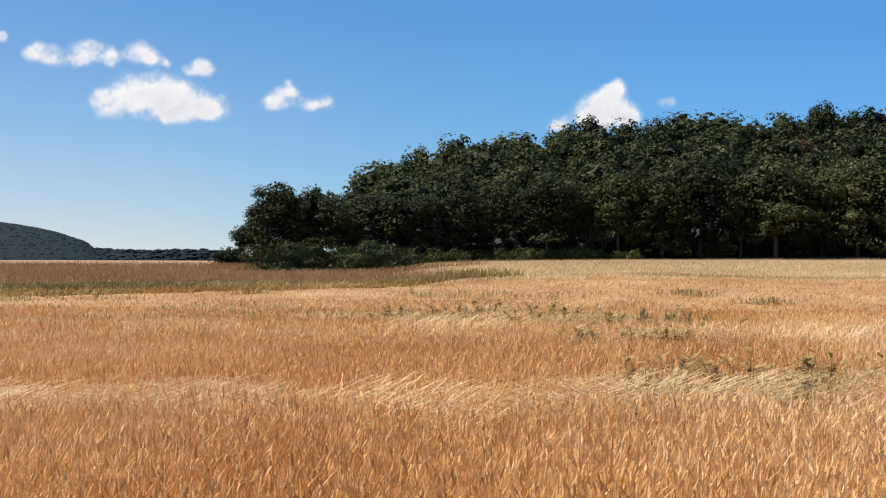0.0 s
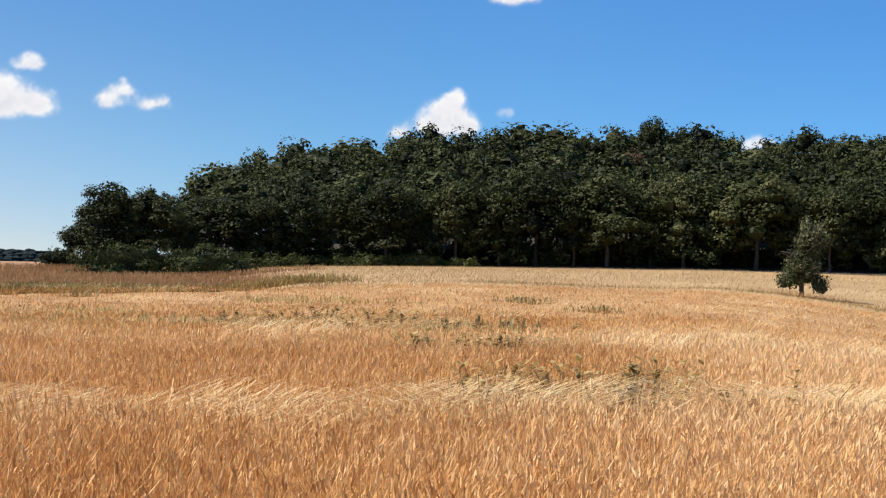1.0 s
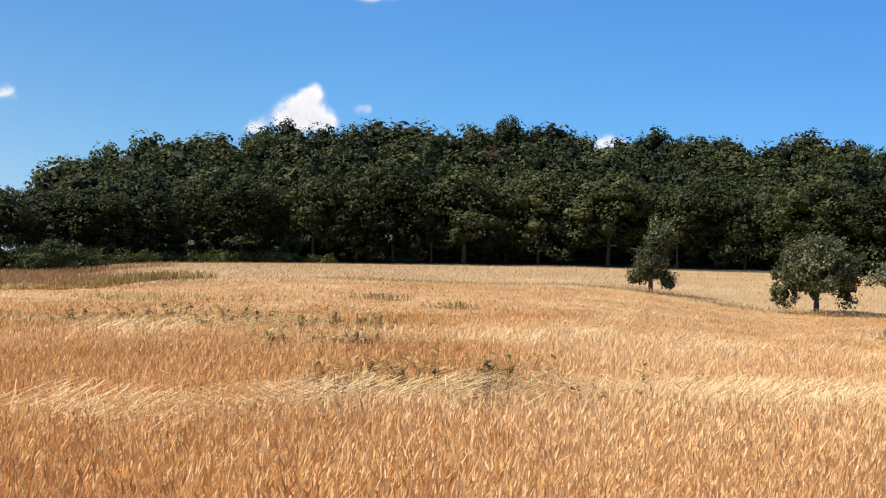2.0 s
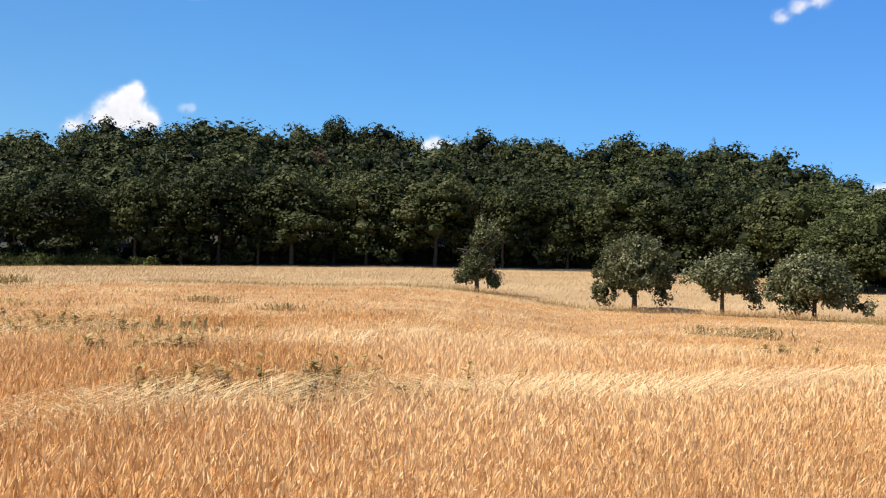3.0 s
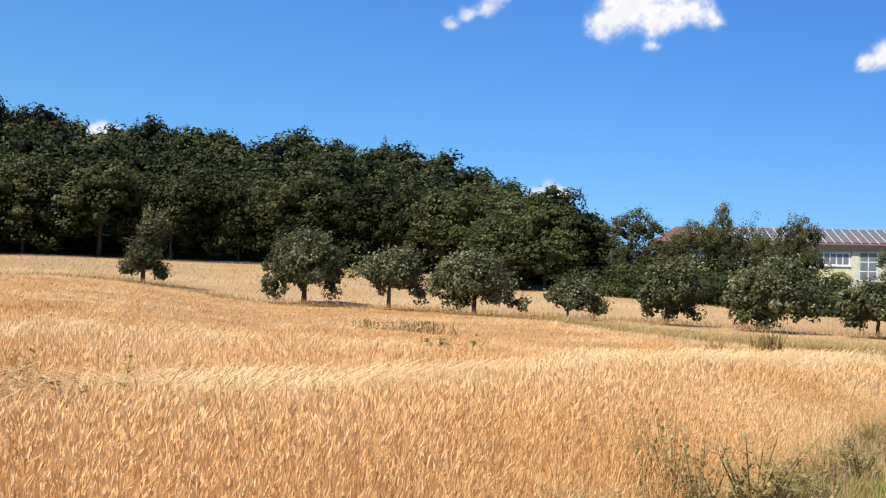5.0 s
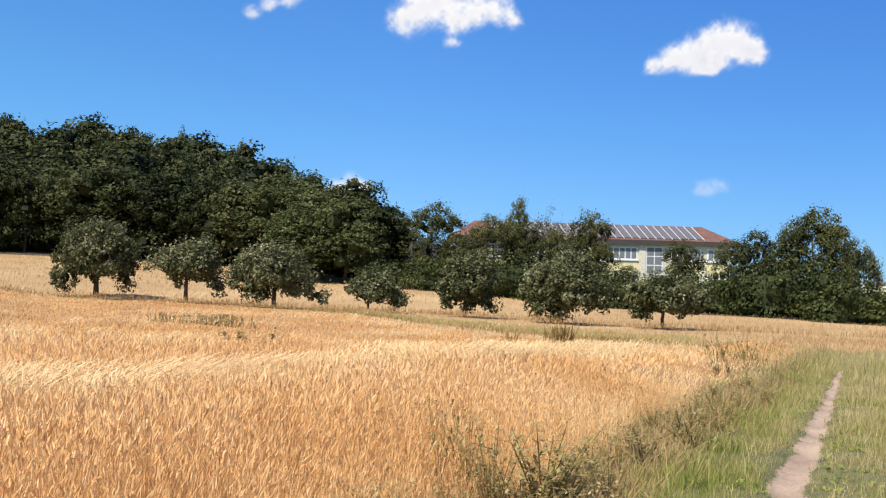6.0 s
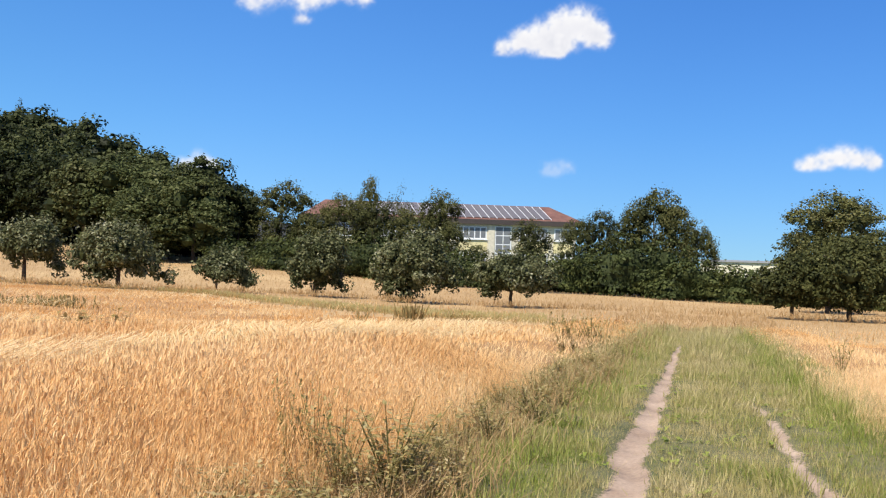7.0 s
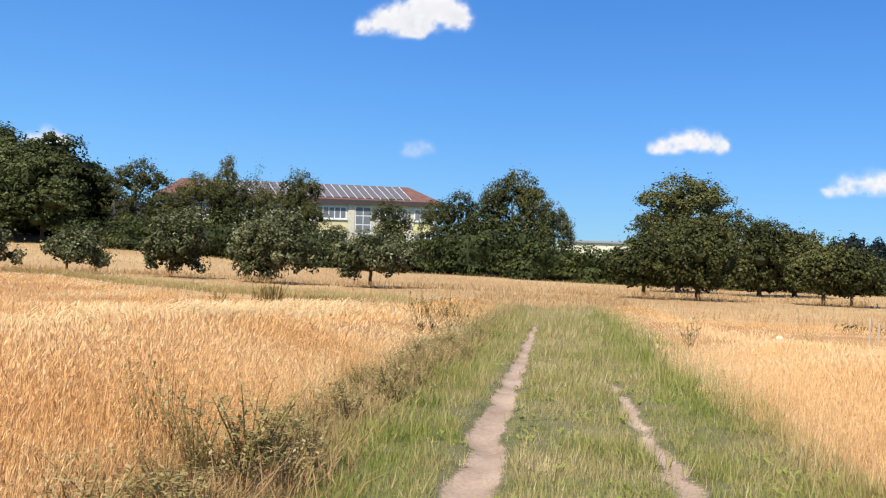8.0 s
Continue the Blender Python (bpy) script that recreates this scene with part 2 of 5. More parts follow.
WOOD_R = (150.0, 148.0, 155.0, 158.0, 140.0, 116.0, 104.0, 96.0, 92.0, 92.0)


def edge_r(az):
    return np.interp(az, EDGE_AZ, EDGE_R)



def ease(v):
    v = np.clip(v, 0, 1)
    return v * v * (3 - 2 * v)


def land(x, y):
    """Height of the ground; takes numbers or arrays. The sown land lies a little below its banks."""
    x, y = np.asarray(x, float), np.asarray(y, float)
    az, r = np.degrees(np.arctan2(x, y)), np.hypot(x, y)
    az = np.where(az < -140, az + 360, az)
    fade = np.clip(1 - np.maximum(-40 - az, az - 95) / 60.0, 0, 1)
    a = np.clip(np.interp(az, AZ, range(len(AZ))), 0, len(AZ) - 1.001)
    s = np.clip(np.interp(r, RR, range(len(RR))), 0, len(RR) - 1.001)
    i, j = a.astype(int), s.astype(int)
    u, v = a - i, s - j
    u = u * u * (3 - 2 * u)
    z = (land_table[i, j] * (1 - u) + land_table[i + 1, j] * u) * (1 - v) + (land_table[i, j + 1] * (1 - u) + land_table[i + 1, j + 1] * u) * v
    z = z + np.minimum(r, 600) * np.tan(np.radians(swell(az))) * ease((r - 8) / 30)
    u_, v_ = track_uv(x, y)
    bank = ease((np.abs(v_ + 0.3) - 2.3) / 2.5)
    open_left = ease((2 - az) / 6) * ease((170 - r) / 60)
    low = 0.62 * ease((r - 9) / 22) * np.maximum(ease((edge_r(az) - r) / 3.5), open_left)
    z = z - low * bank
    return z * fade + np.where(r > 600, (r - 600) / 3900 * -20, 0) * (1 - fade)


def at(az, r, lift=0.0):
    """The place at a heading and distance, on the ground."""
    x, y = r * math.sin(radians(az)), r * math.cos(radians(az))
    return Vector((x, y, float(land(x, y)) + lift))


# ---- mesh helpers ----


def smooth_noise(x, y, scale, seed=0):
    """Cheap value noise on arrays, about 0 to 1."""
    rs = np.random.RandomState(seed)
    g = rs.rand(64, 64)
    a, b = x / scale, y / scale
    i, j = np.floor(a).astype(int), np.floor(b).astype(int)
    u, v = a - i, b - j
    u, v = u * u * (3 - 2 * u), v * v * (3 - 2 * v)
    q = lambda m, n: g[m % 64, n % 64]
    return (q(i, j) * (1 - u) + q(i + 1, j) * u) * (1 - v) + (q(i, j + 1) * (1 - u) + q(i + 1, j + 1) * u) * v


def mesh_of(name, verts, faces, mats, tint=None, smooth=False, index=None):
    """A mesh from arrays; all faces have the same number of corners."""
    verts, faces = np.asarray(verts, np.float32), np.asarray(faces, np.int32)
    me = bpy.data.meshes.new(name)
    k = faces.shape[1]
    me.vertices.add(len(verts))
    me.vertices.foreach_set("co", verts.ravel())
    me.loops.add(faces.size)
    me.loops.foreach_set("vertex_index", faces.ravel())
    me.polygons.add(len(faces))
    me.polygons.foreach_set("loop_start", np.arange(0, faces.size, k, dtype=np.int32))
    me.polygons.foreach_set("use_smooth", np.full(len(faces), smooth))
    for m in mats if isinstance(mats, (list, tuple)) else [mats]:
        me.materials.append(m)
    if index is not None:
        me.polygons.foreach_set("material_index", np.asarray(index, np.int32))
    if tint is not None:
        me.attributes.new("tint", "FLOAT", "POINT").data.foreach_set("value", np.asarray(tint, np.float32))
    me.update()
    me.validate()
    return me


def part(name, me, parent, label=""):
    """Links a mesh (or a bmesh given as (bm, material)) as one object under its thing."""
    if isinstance(me, tuple):
        bm, mat = me
        me = bpy.data.meshes.new(name)
        bm.to_mesh(me)
        bm.free()
        me.materials.append(mat)
    ob = new(name, me)
    ob.parent = parent
    return tagged(ob, label)


def thing(name, place, label, category, group="", kind="", turn=0.0):
    ob = new(name)
    ob.empty_display_size = 0.3
    ob.matrix_basis = pose(*place, 0, 0, turn)
    return tagged(ob, label, category, group, kind)


def scatter(template, tris, place, yaw, scale, lean, tint):
    """Many copies of a small plant in one array: template (m, 3), place (n, 3), lean (n, 2) growing with height."""
    t = np.asarray(template, float)
    n, m = len(place), len(t)
    c, s = np.cos(yaw)[:, None], np.sin(yaw)[:, None]
    sc = scale[:, None]
    x = (t[None, :, 0] * c - t[None, :, 1] * s) * sc
    y = (t[None, :, 0] * s + t[None, :, 1] * c) * sc
    z = t[None, :, 2] * sc
    h2 = t[None, :, 2] ** 2
    x, y = x + lean[:, :1] * h2 * sc, y + lean[:, 1:] * h2 * sc
    z = z * (1 - 0.35 * np.clip((lean ** 2).sum(1), 0, 1.6)[:, None] * t[None, :, 2])
    v = np.stack([x, y, z], 2) + place[:, None, :]
    f = np.asarray(tris)[None] + (np.arange(n) * m)[:, None, None]
    return v.reshape(-1, 3), f.reshape(-1, 3), np.repeat(tint, m)


def stuff(name, mesh, label, category):
    return tagged(new(name, mesh), label, category, kind="stuff")


rng = np.random.RandomState(7)

# ---- ground ----


def build_ground():
    az = np.concatenate([np.arange(-60, 110, 1.0), np.arange(110, 300, 5.0)])
    r = np.concatenate([[0.02], np.arange(1.0, 20, 1.0), np.arange(20, 130, 2.5), np.arange(130, 300, 8.0), np.geomspace(300, 4500, 18)])
    A, R_ = np.meshgrid(np.radians(az), r, indexing="ij")
    x, y = R_ * np.sin(A), R_ * np.cos(A)
    gu, gv = track_uv(x, y)
    v = np.stack([x, y, land(x, y) - 0.06 * ((np.abs(gv + 0.3) < 1.8) & (gu > -5.5) & (gu < 45))], 2).reshape(-1, 3)
    na, nr = len(az), len(r)
    i, j = np.meshgrid(np.arange(na), np.arange(nr - 1), indexing="ij")
    i2 = (i + 1) % na
    f = np.stack([i * nr + j, i * nr + j + 1, i2 * nr + j + 1, i2 * nr + j], -1).reshape(-1, 4)
    mid = v[f].mean(1)
    maz, mr = np.degrees(np.arctan2(mid[:, 0], mid[:, 1])), np.hypot(mid[:, 0], mid[:, 1])
    u, w = track_uv(mid[:, 0], mid[:, 1])
    idx = np.zeros(len(f), int)
    e = edge_r(maz)
    side = maz + 7 * (smooth_noise(mr, mr * 0, 9.0, 12) - 0.5)
    idx[(mr > e) & (side > -1)] = 2
    idx[(mr > e) & (side <= -1)] = 1
    idx[(w < 1.7) & (w > -2.4) & (u < 46)] = 4
    idx[(w < 1.7) & (w > -2.4) & (u >= 46)] = 2
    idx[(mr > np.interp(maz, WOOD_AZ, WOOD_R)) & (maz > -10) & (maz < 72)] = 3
    idx[(maz > 60) & (mr > 120)] = 5
    idx[mr > 330] = 5
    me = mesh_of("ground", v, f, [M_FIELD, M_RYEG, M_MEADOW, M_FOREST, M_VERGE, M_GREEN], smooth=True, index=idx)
    return tagged(new("ground", me), "gently sloping farmland with ripe grain and dry meadow", "ground", kind="structure")


build_ground()


def track_build(nt, b):
    at_ = nt.nodes.new("ShaderNodeAttribute")
    at_.attribute_name = "tint"
    n1, n2 = noise_of(nt, 1.5), noise_of(nt, 28.0)
    soil = mixed(nt, ramp(nt, n1, ((0.3, (0.28, 0.19, 0.13)), (0.7, (0.45, 0.325, 0.235)))), ramp(nt, n2, ((0.25, (0.65, 0.65, 0.65)), (0.75, (1.15, 1.15, 1.15)))), 0.8, "MULTIPLY")
    turf = mixed(nt, ramp(nt, n1, ((0.3, (0.075, 0.08, 0.025)), (0.7, (0.17, 0.145, 0.06)))), ramp(nt, n2, ((0.25, (0.5, 0.5, 0.5)), (0.75, (1.2, 1.2, 1.2)))), 0.8, "MULTIPLY")
    mm = nt.nodes.new("ShaderNodeMath")
    mm.operation = "MULTIPLY_ADD"
    nt.links.new(n2, mm.inputs[0])
    mm.inputs[1].default_value = 0.7
    nt.links.new(at_.outputs["Fac"], mm.inputs[2])
    edge = ramp(nt, mm.outputs[0], ((0.72, (0, 0, 0)), (0.9, (1, 1, 1))))
    nt.links.new(mixed(nt, turf, soil, edge), b.inputs["Base Color"])
    b.inputs["Roughness"].default_value = 0.95
    bumped(nt, b, n2, 0.5, 0.02)


M_TRACK = material("worn_track_soil", track_build)


def rut_mask(u, v):
    """How bare the ground is: the well-worn left rut, and the half-grown right one."""
    wob = 0.06 * (smooth_noise(u, v * 0, 1.6, 3) - 0.5) + 0.12 * (smooth_noise(u, v, 0.35, 4) - 0.5)
    left = 1.25 - np.abs(v + wob) / np.interp(u, (4, 12, 25, 50), (0.24, 0.15, 0.11, 0.1))
    right = (1.15 - np.abs(v + np.interp(u, (7, 10, 16, 30), (1.45, 1.29, 1.1, 1.1)) + wob) / np.interp(u, (5, 9, 14), (0.19, 0.17, 0.1))) * np.clip(smooth_noise(u, v * 0 + 5, 0.9, 8) * 2.2 - 0.3, 0, 0.72) * ease((22 - u) / 9)
    return np.clip(np.maximum(left * ease((40 - u) / 16), right), 0, 1)


def build_track():
    u, v = np.concatenate([np.arange(-6, 3, 0.3), np.arange(3, 22, 0.09), np.arange(22, 47, 0.25)]), np.arange(-2.5, 1.95, 0.06)
    U, V = np.meshgrid(u, v, indexing="ij")
    x, y = track_xy(U, V)
    mask = rut_mask(U, V)
    z = land(x, y) + 0.045 - 0.06 * mask + 0.03 * (smooth_noise(U, V, 0.5, 5) - 0.5) + 0.015 * (smooth_noise(U, V, 0.12, 6) - 0.5)
    z = z - 0.3 * ease((np.abs(V + 0.275) - 2.1) / 0.13)
    vt = np.stack([x, y, z], 2).reshape(-1, 3)
    nv = len(v)
    i, j = np.meshgrid(np.arange(len(u) - 1), np.arange(nv - 1), indexing="ij")
    f = np.stack([i * nv + j, (i + 1) * nv + j, (i + 1) * nv + j + 1, i * nv + j + 1], -1).reshape(-1, 4)
    me = mesh_of("farm_track", vt, f, M_TRACK, mask.reshape(-1), smooth=True)
    return tagged(new("track", me), "grassy farm track with two bare soil ruts", "track", kind="structure")


build_track()

# ---- grain ----


# a ripe stalk: thin stem, a short plump ear bent over at the neck, and a spray of awns
STALK = ([(-0.0028, 0, 0.4), (0.0028, 0, 0.4), (0.0, 0, 0.95),
          (0, 0, 0.9), (0.006, 0.002, 0.945), (-0.005, 0.003, 0.948), (0.014, 0.004, 1.0),
          (0.004, 0.004, 0.965), (0.006, -0.004, 0.965), (0.028, 0.004, 1.04)],
         [(0, 1, 2), (3, 4, 5), (5, 4, 6), (7, 8, 9)])
LEAFY = ([(-0.008, 0, 0.3), (0.008, 0, 0.3), (0.06, 0, 0.66), (0.05, 0.01, 0.66), (0.17, 0, 0.62)], [(0, 1, 2), (0, 2, 3), (3, 2, 4)])


def band_weight(x, y):
    """Where the grain lies flat: a ragged band across the field, and thinner streaks further out."""
    c = 7.65 + 0.055 * x + 0.9 * (smooth_noise(x, y * 0 + 3, 3.0, 21) - 0.5)
    w = np.exp(-((y - c) / 0.55) ** 2) * (0.55 + 0.9 * smooth_noise(x, y, 0.9, 22))
    d = smooth_noise(x * 0.25 + 40, y, 2.4, 23)
    w2 = np.clip((d - 0.68) * 5, 0, 1) * (np.hypot(x, y) > 13)
    return np.clip(np.maximum(w, w2 * 0.8), 0, 1)


def in_grain(x, y, left=True):
    u, v = track_uv(x, y)
    az, r = np.degrees(np.arctan2(x, y)), np.hypot(x, y)
    rag = 0.5 * (smooth_noise(u, v * 0, 1.2, 31) - 0.5)
    if left:
        return (v > np.interp(u, (4, 8, 14), (1.75, 1.5, 1.3)) + rag) & (r < edge_r(az) - 1.0)
    return (v < np.interp(u, (6, 10, 16), (-2.45, -2.25, -2.1)) + rag) & (r < edge_r(az) - 1.0)


def sample(n, r0, r1, az0=-25.0, az1=90.0):
    a = np.radians(rng.uniform(az0, az1, n))
    r = np.sqrt(rng.uniform(r0 * r0, r1 * r1, n))
    return r * np.sin(a), r * np.cos(a)


def sow(x, y, height, template, spread, wind=(0.06, -0.03), lodged=True, bleached=0.0):
    z = land(x, y)
    w = band_weight(x, y) if lodged else np.zeros(len(x))
    n = len(x)
    # wheat seen away from the sun looks front-lit: painted as a paler tint by heading
    front_lit = 0.34 * ease((np.degrees(np.arctan2(x, y)) + 7) / 44) * (1 - 0.15 * ease((np.degrees(np.arctan2(x, y)) - 66) / 6))
    gu, gv = track_uv(x, y)
    rim = 0.55 + 0.45 * ease((np.abs(gv + 0.35) - 1.8) / 1.9) * rng.uniform(0.85, 1.0, n) - 0.06 * (gv < 0)
    h = height * rng.uniform(0.84, 1.1, n) * rim * (1 - 0.12 * w) * (0.93 + 0.14 * smooth_noise(x, y, 1.1, 33))
    lean = rng.normal(0, spread, (n, 2)) + np.array(wind) * (0.6 + 0.8 * smooth_noise(x, y, 1.7, 34))[:, None]
    lean += w[:, None] * np.stack([rng.normal(0.3, 0.4, n), rng.normal(-0.1, 0.35, n)], 1)
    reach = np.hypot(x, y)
    # tint also follows brightness with distance: lighter midway, darker far out
    tint = np.clip(rng.normal(0.42 + bleached, 0.25, n) + 0.14 * ease((reach - 11) / 4) * ease((40 - reach) / 8) + front_lit * (1 - 0.5 * ease((reach - 22) / 14)) - 0.22 * ease((reach - 17) / 14) + 0.26 * w + 0.5 * (smooth_noise(x, y, 2.2, 35) - 0.5), 0, 1)
    return scatter(template[0], template[1], np.stack([x, y, z], 1), rng.uniform(0, 6.28, n), h, lean, tint)


def joined(*sets):
    v, f, t, k = [], [], [], 0
    for a, b, c in sets:
        v.append(a), f.append(b + k), t.append(c)
        k += len(a)
    return np.vstack(v), np.vstack(f), np.concatenate(t)


def build_grain():
    x, y = sample(190000, 3.0, 14.5)
    k = in_grain(x, y)
    k &= rng.rand(len(x)) > 0.4 * band_weight(x, y)
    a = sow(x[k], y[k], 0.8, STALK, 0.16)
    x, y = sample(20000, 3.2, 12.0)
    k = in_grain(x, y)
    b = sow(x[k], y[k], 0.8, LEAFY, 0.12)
    stuff("wheat", mesh_of("wheat", *joined(a, b)[:2], M_WHEAT, joined(a, b)[2]), "ripe golden wheat with drooping ears and flattened patches", "wheat")


build_grain()


def build_lodged():
    """Straw laid flat: a ragged swath across the near field, and thin pale lines further out."""
    n = 15000
    x = rng.uniform(-7, 15, n)
    swath = 7.55 + 0.06 * x + 0.5 * (smooth_noise(x, x * 0 + 3, 3.0, 21) - 0.5)
    y = swath + rng.normal(0, 0.3, n) * (0.5 + smooth_noise(x, x * 0, 1.1, 24))
    keep = rng.rand(n) < 0.25 + 1.1 * smooth_noise(x, x * 0 + 9, 0.9, 25)
    xs, ys, sc = [x[keep]], [y[keep]], [np.full(keep.sum(), 0.36)]
    for line in (12.6, 17.0, 24.0, 31.0, 40.0, 52.0):
        m = 3200
        a = radians(-24) + rng.uniform(0, 1, m) * radians(92)
        q = line * np.tan(a - 0.35) * 0.9
        lx = q + line * 0.2
        ly = line + 0.03 * lx + rng.normal(0, 0.008 * line, m)
        on = smooth_noise(lx / line * 9, lx * 0 + line, 1.0, 26) > 0.55
        xs.append(lx[on]), ys.append(ly[on]), sc.append(np.full(on.sum(), 0.3 + 0.01 * line))
    x, y, sc = np.concatenate(xs), np.concatenate(ys), np.concatenate(sc)
    ok = in_grain(x, y)
    x, y, sc = x[ok], y[ok], sc[ok]
    n = len(x)
    straw = np.array([(-0.5, -0.006, -0.12), (-0.5, 0.006, -0.12), (0.1, -0.008, 0.05), (0.1, 0.008, 0.05), (0.55, 0, -0.02)])
    tris = [(0, 2, 1), (1, 2, 3), (2, 4, 3)]
    z = land(x, y) + 0.62 + 0.1 * ease((np.hypot(x, y) - 10) / 4) + 0.2 * rng.rand(n) + 0.05 * (smooth_noise(x, y, 0.5, 27) - 0.5)
    yaw = rng.normal(0, 0.35, n) + 2.2 * (smooth_noise(x, y, 0.7, 28) - 0.5)
    v, f, t = scatter(straw, tris, np.stack([x, y, z], 1), yaw, sc * rng.uniform(0.6, 1.3, n), np.zeros((n, 2)), np.clip(rng.normal(0.72, 0.25, n), 0, 1))
    stuff("lodged_wheat", mesh_of("lodged_wheat", v, f, M_LODGED, t), "pale straw flattened by wind within the wheat", "wheat")


build_lodged()

EAR = ([(0, 0, 0.86), (0.011, 0.002, 0.94), (0.02, 0, 1.02), (-0.008, 0, 0.95)], [(0, 1, 3), (1, 2, 3)])
WIDE_EAR = ([(1.6 * a, 1.6 * b, z) for a, b, z in EAR[0]], EAR[1])
SHEAF = ([(-0.03, 0, 0.3), (0.03, 0, 0.3), (0.045, 0.02, 1.0), (0.0, 0.0, 0.99), (0, -0.03, 0.3), (0, 0.03, 0.3), (0.02, 0.05, 0.96)],
         [(0, 1, 2), (0, 2, 3), (4, 5, 6)])


def wheat_sheet(name, left):
    """The dense lower leaf of the crop, an uneven sheet below the ears, out to the field's end."""
    az = np.arange(-45, 91, 0.5)
    r = np.concatenate([np.arange(2, 30, 0.35), np.arange(30, 90, 1.2)])
    A, R_ = np.meshgrid(np.radians(az), r, indexing="ij")
    x, y = R_ * np.sin(A), R_ * np.cos(A)
    z = land(x, y) + np.interp(R_, (0, 13, 18, 60), (0.4, 0.48, 0.6, 0.6)) + 0.1 * (smooth_noise(x, y, 0.6, 41) - 0.5) + 0.08 * (smooth_noise(x, y, 3.1, 42) - 0.5)
    ok = in_grain(x, y, left)
    gu, gv = track_uv(x, y)
    inner = ease((gv - 1.6) / 2.2) if left else ease((-2.4 - gv) / 2.2)
    inner *= ease((edge_r(np.degrees(A)) - R_ - 1.5) / 5)
    z = land(x, y) - 0.05 + (z + 0.05 - land(x, y)) * inner
    v = np.stack([x, y, z], 2).reshape(-1, 3)
    nr = len(r)
    i, j = np.meshgrid(np.arange(len(az) - 1), np.arange(nr - 1), indexing="ij")
    f = np.stack([i * nr + j, i * nr + j + 1, (i + 1) * nr + j + 1, (i + 1) * nr + j], -1).reshape(-1, 4)
    f = f[ok.reshape(-1)[f].all(1)]
    return stuff(name, mesh_of(name, v, f, M_FIELD, smooth=True), "dense golden leaf and straw low in the grain crop", "wheat")


def build_far_grain():
    wheat_sheet("wheat_undergrowth", True)
    wheat_sheet("wheat_undergrowth", False)
    x, y = sample(230000, 13.5, 36.0)
    k = in_grain(x, y)
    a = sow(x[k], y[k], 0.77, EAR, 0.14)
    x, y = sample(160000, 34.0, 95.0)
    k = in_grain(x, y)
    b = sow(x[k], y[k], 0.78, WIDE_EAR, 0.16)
    v, f, t = joined(a, b)
    stuff("wheat", mesh_of("wheat_far", v, f, M_WHEAT, t), "ripe golden wheat seen across the open field", "wheat")
    x, y = sample(110000, 5.0, 52.0, 55.0, 90.0)
    k = in_grain(x, y, False)
    far = k & (np.hypot(x, y) > 15)
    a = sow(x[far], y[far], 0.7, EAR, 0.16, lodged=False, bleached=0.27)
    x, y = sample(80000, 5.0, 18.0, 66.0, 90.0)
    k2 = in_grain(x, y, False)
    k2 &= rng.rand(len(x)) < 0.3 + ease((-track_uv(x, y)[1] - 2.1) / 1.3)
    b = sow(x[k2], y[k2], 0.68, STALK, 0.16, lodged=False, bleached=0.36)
    v, f, t = joined(a, b)
    stuff("wheat", mesh_of("wheat_beyond_track", v, f, M_WHEAT, t), "ripe golden wheat beyond the farm track", "wheat")


build_far_grain()


def build_meadow():
    x, y = sample(170000, 46.0, 160.0, -25.0, 92.0)
    az, r = np.degrees(np.arctan2(x, y)), np.hypot(x, y)
    u, w = track_uv(x, y)
    k = (r > edge_r(az) - 0.5) & (az + 7 * (smooth_noise(r, r * 0, 9.0, 12) - 0.5) > -1) & (r < np.interp(az, WOOD_AZ, WOOD_R) + 3)
    xs, ys = x[k], y[k]
    n = len(xs)
    edge = np.exp(-((r[k] - edge_r(az[k])) / 1.5) ** 2)
    v, f, t = scatter(*SHEAF, np.stack([xs, ys, land(xs, ys) - 0.15], 1), rng.uniform(0, 6.28, n), rng.uniform(0.2, 0.4, n) * (1 + 0.3 * edge), rng.normal(0, 0.25, (n, 2)) + (0.3, 0),
                      np.clip(rng.normal(0.55, 0.07, n) - 0.45 * edge + 0.3 * (smooth_noise(xs, ys, 9.0, 43) - 0.5) + 0.45 * (smooth_noise(az[k] * 0.35, r[k] - edge_r(az[k]), 2.2, 44) - 0.5), 0, 1))
    stuff("meadow_grass", mesh_of("meadow_grass", v, f, M_HAY, t), "tall dry straw-coloured meadow grass", "grass")
    k = (r > edge_r(az) - 0.5) & (az + 7 * (smooth_noise(r, r * 0, 9.0, 12) - 0.5) <= -1) & (r < 150)
    xs, ys = x[k], y[k]
    n = len(xs)
    edge = np.exp(-((r[k] - edge_r(az[k]) - 1.5) / 2.5) ** 2)
    v, f, t = scatter(*SHEAF, np.stack([xs, ys, land(xs, ys) - 0.1], 1), rng.uniform(0, 6.28, n), rng.uniform(0.5, 0.8, n) * (1 + 0.3 * edge), rng.normal(0, 0.2, (n, 2)),
                      np.clip(rng.normal(0.5, 0.18, n) - 0.5 * edge, 0, 1))
    stuff("reddish_grain", mesh_of("reddish_grain", v, f, M_RYE, t), "reddish brown ripening grain on the next field", "grain")


build_meadow()

GRASS = ([(-0.016, 0, 0), (0.016, 0, 0), (0.014, 0.0, 0.5), (-0.014, 0.0, 0.5), (0.0, 0.0, 1.0)], [(0, 1, 2), (0, 2, 3), (3, 2, 4)])


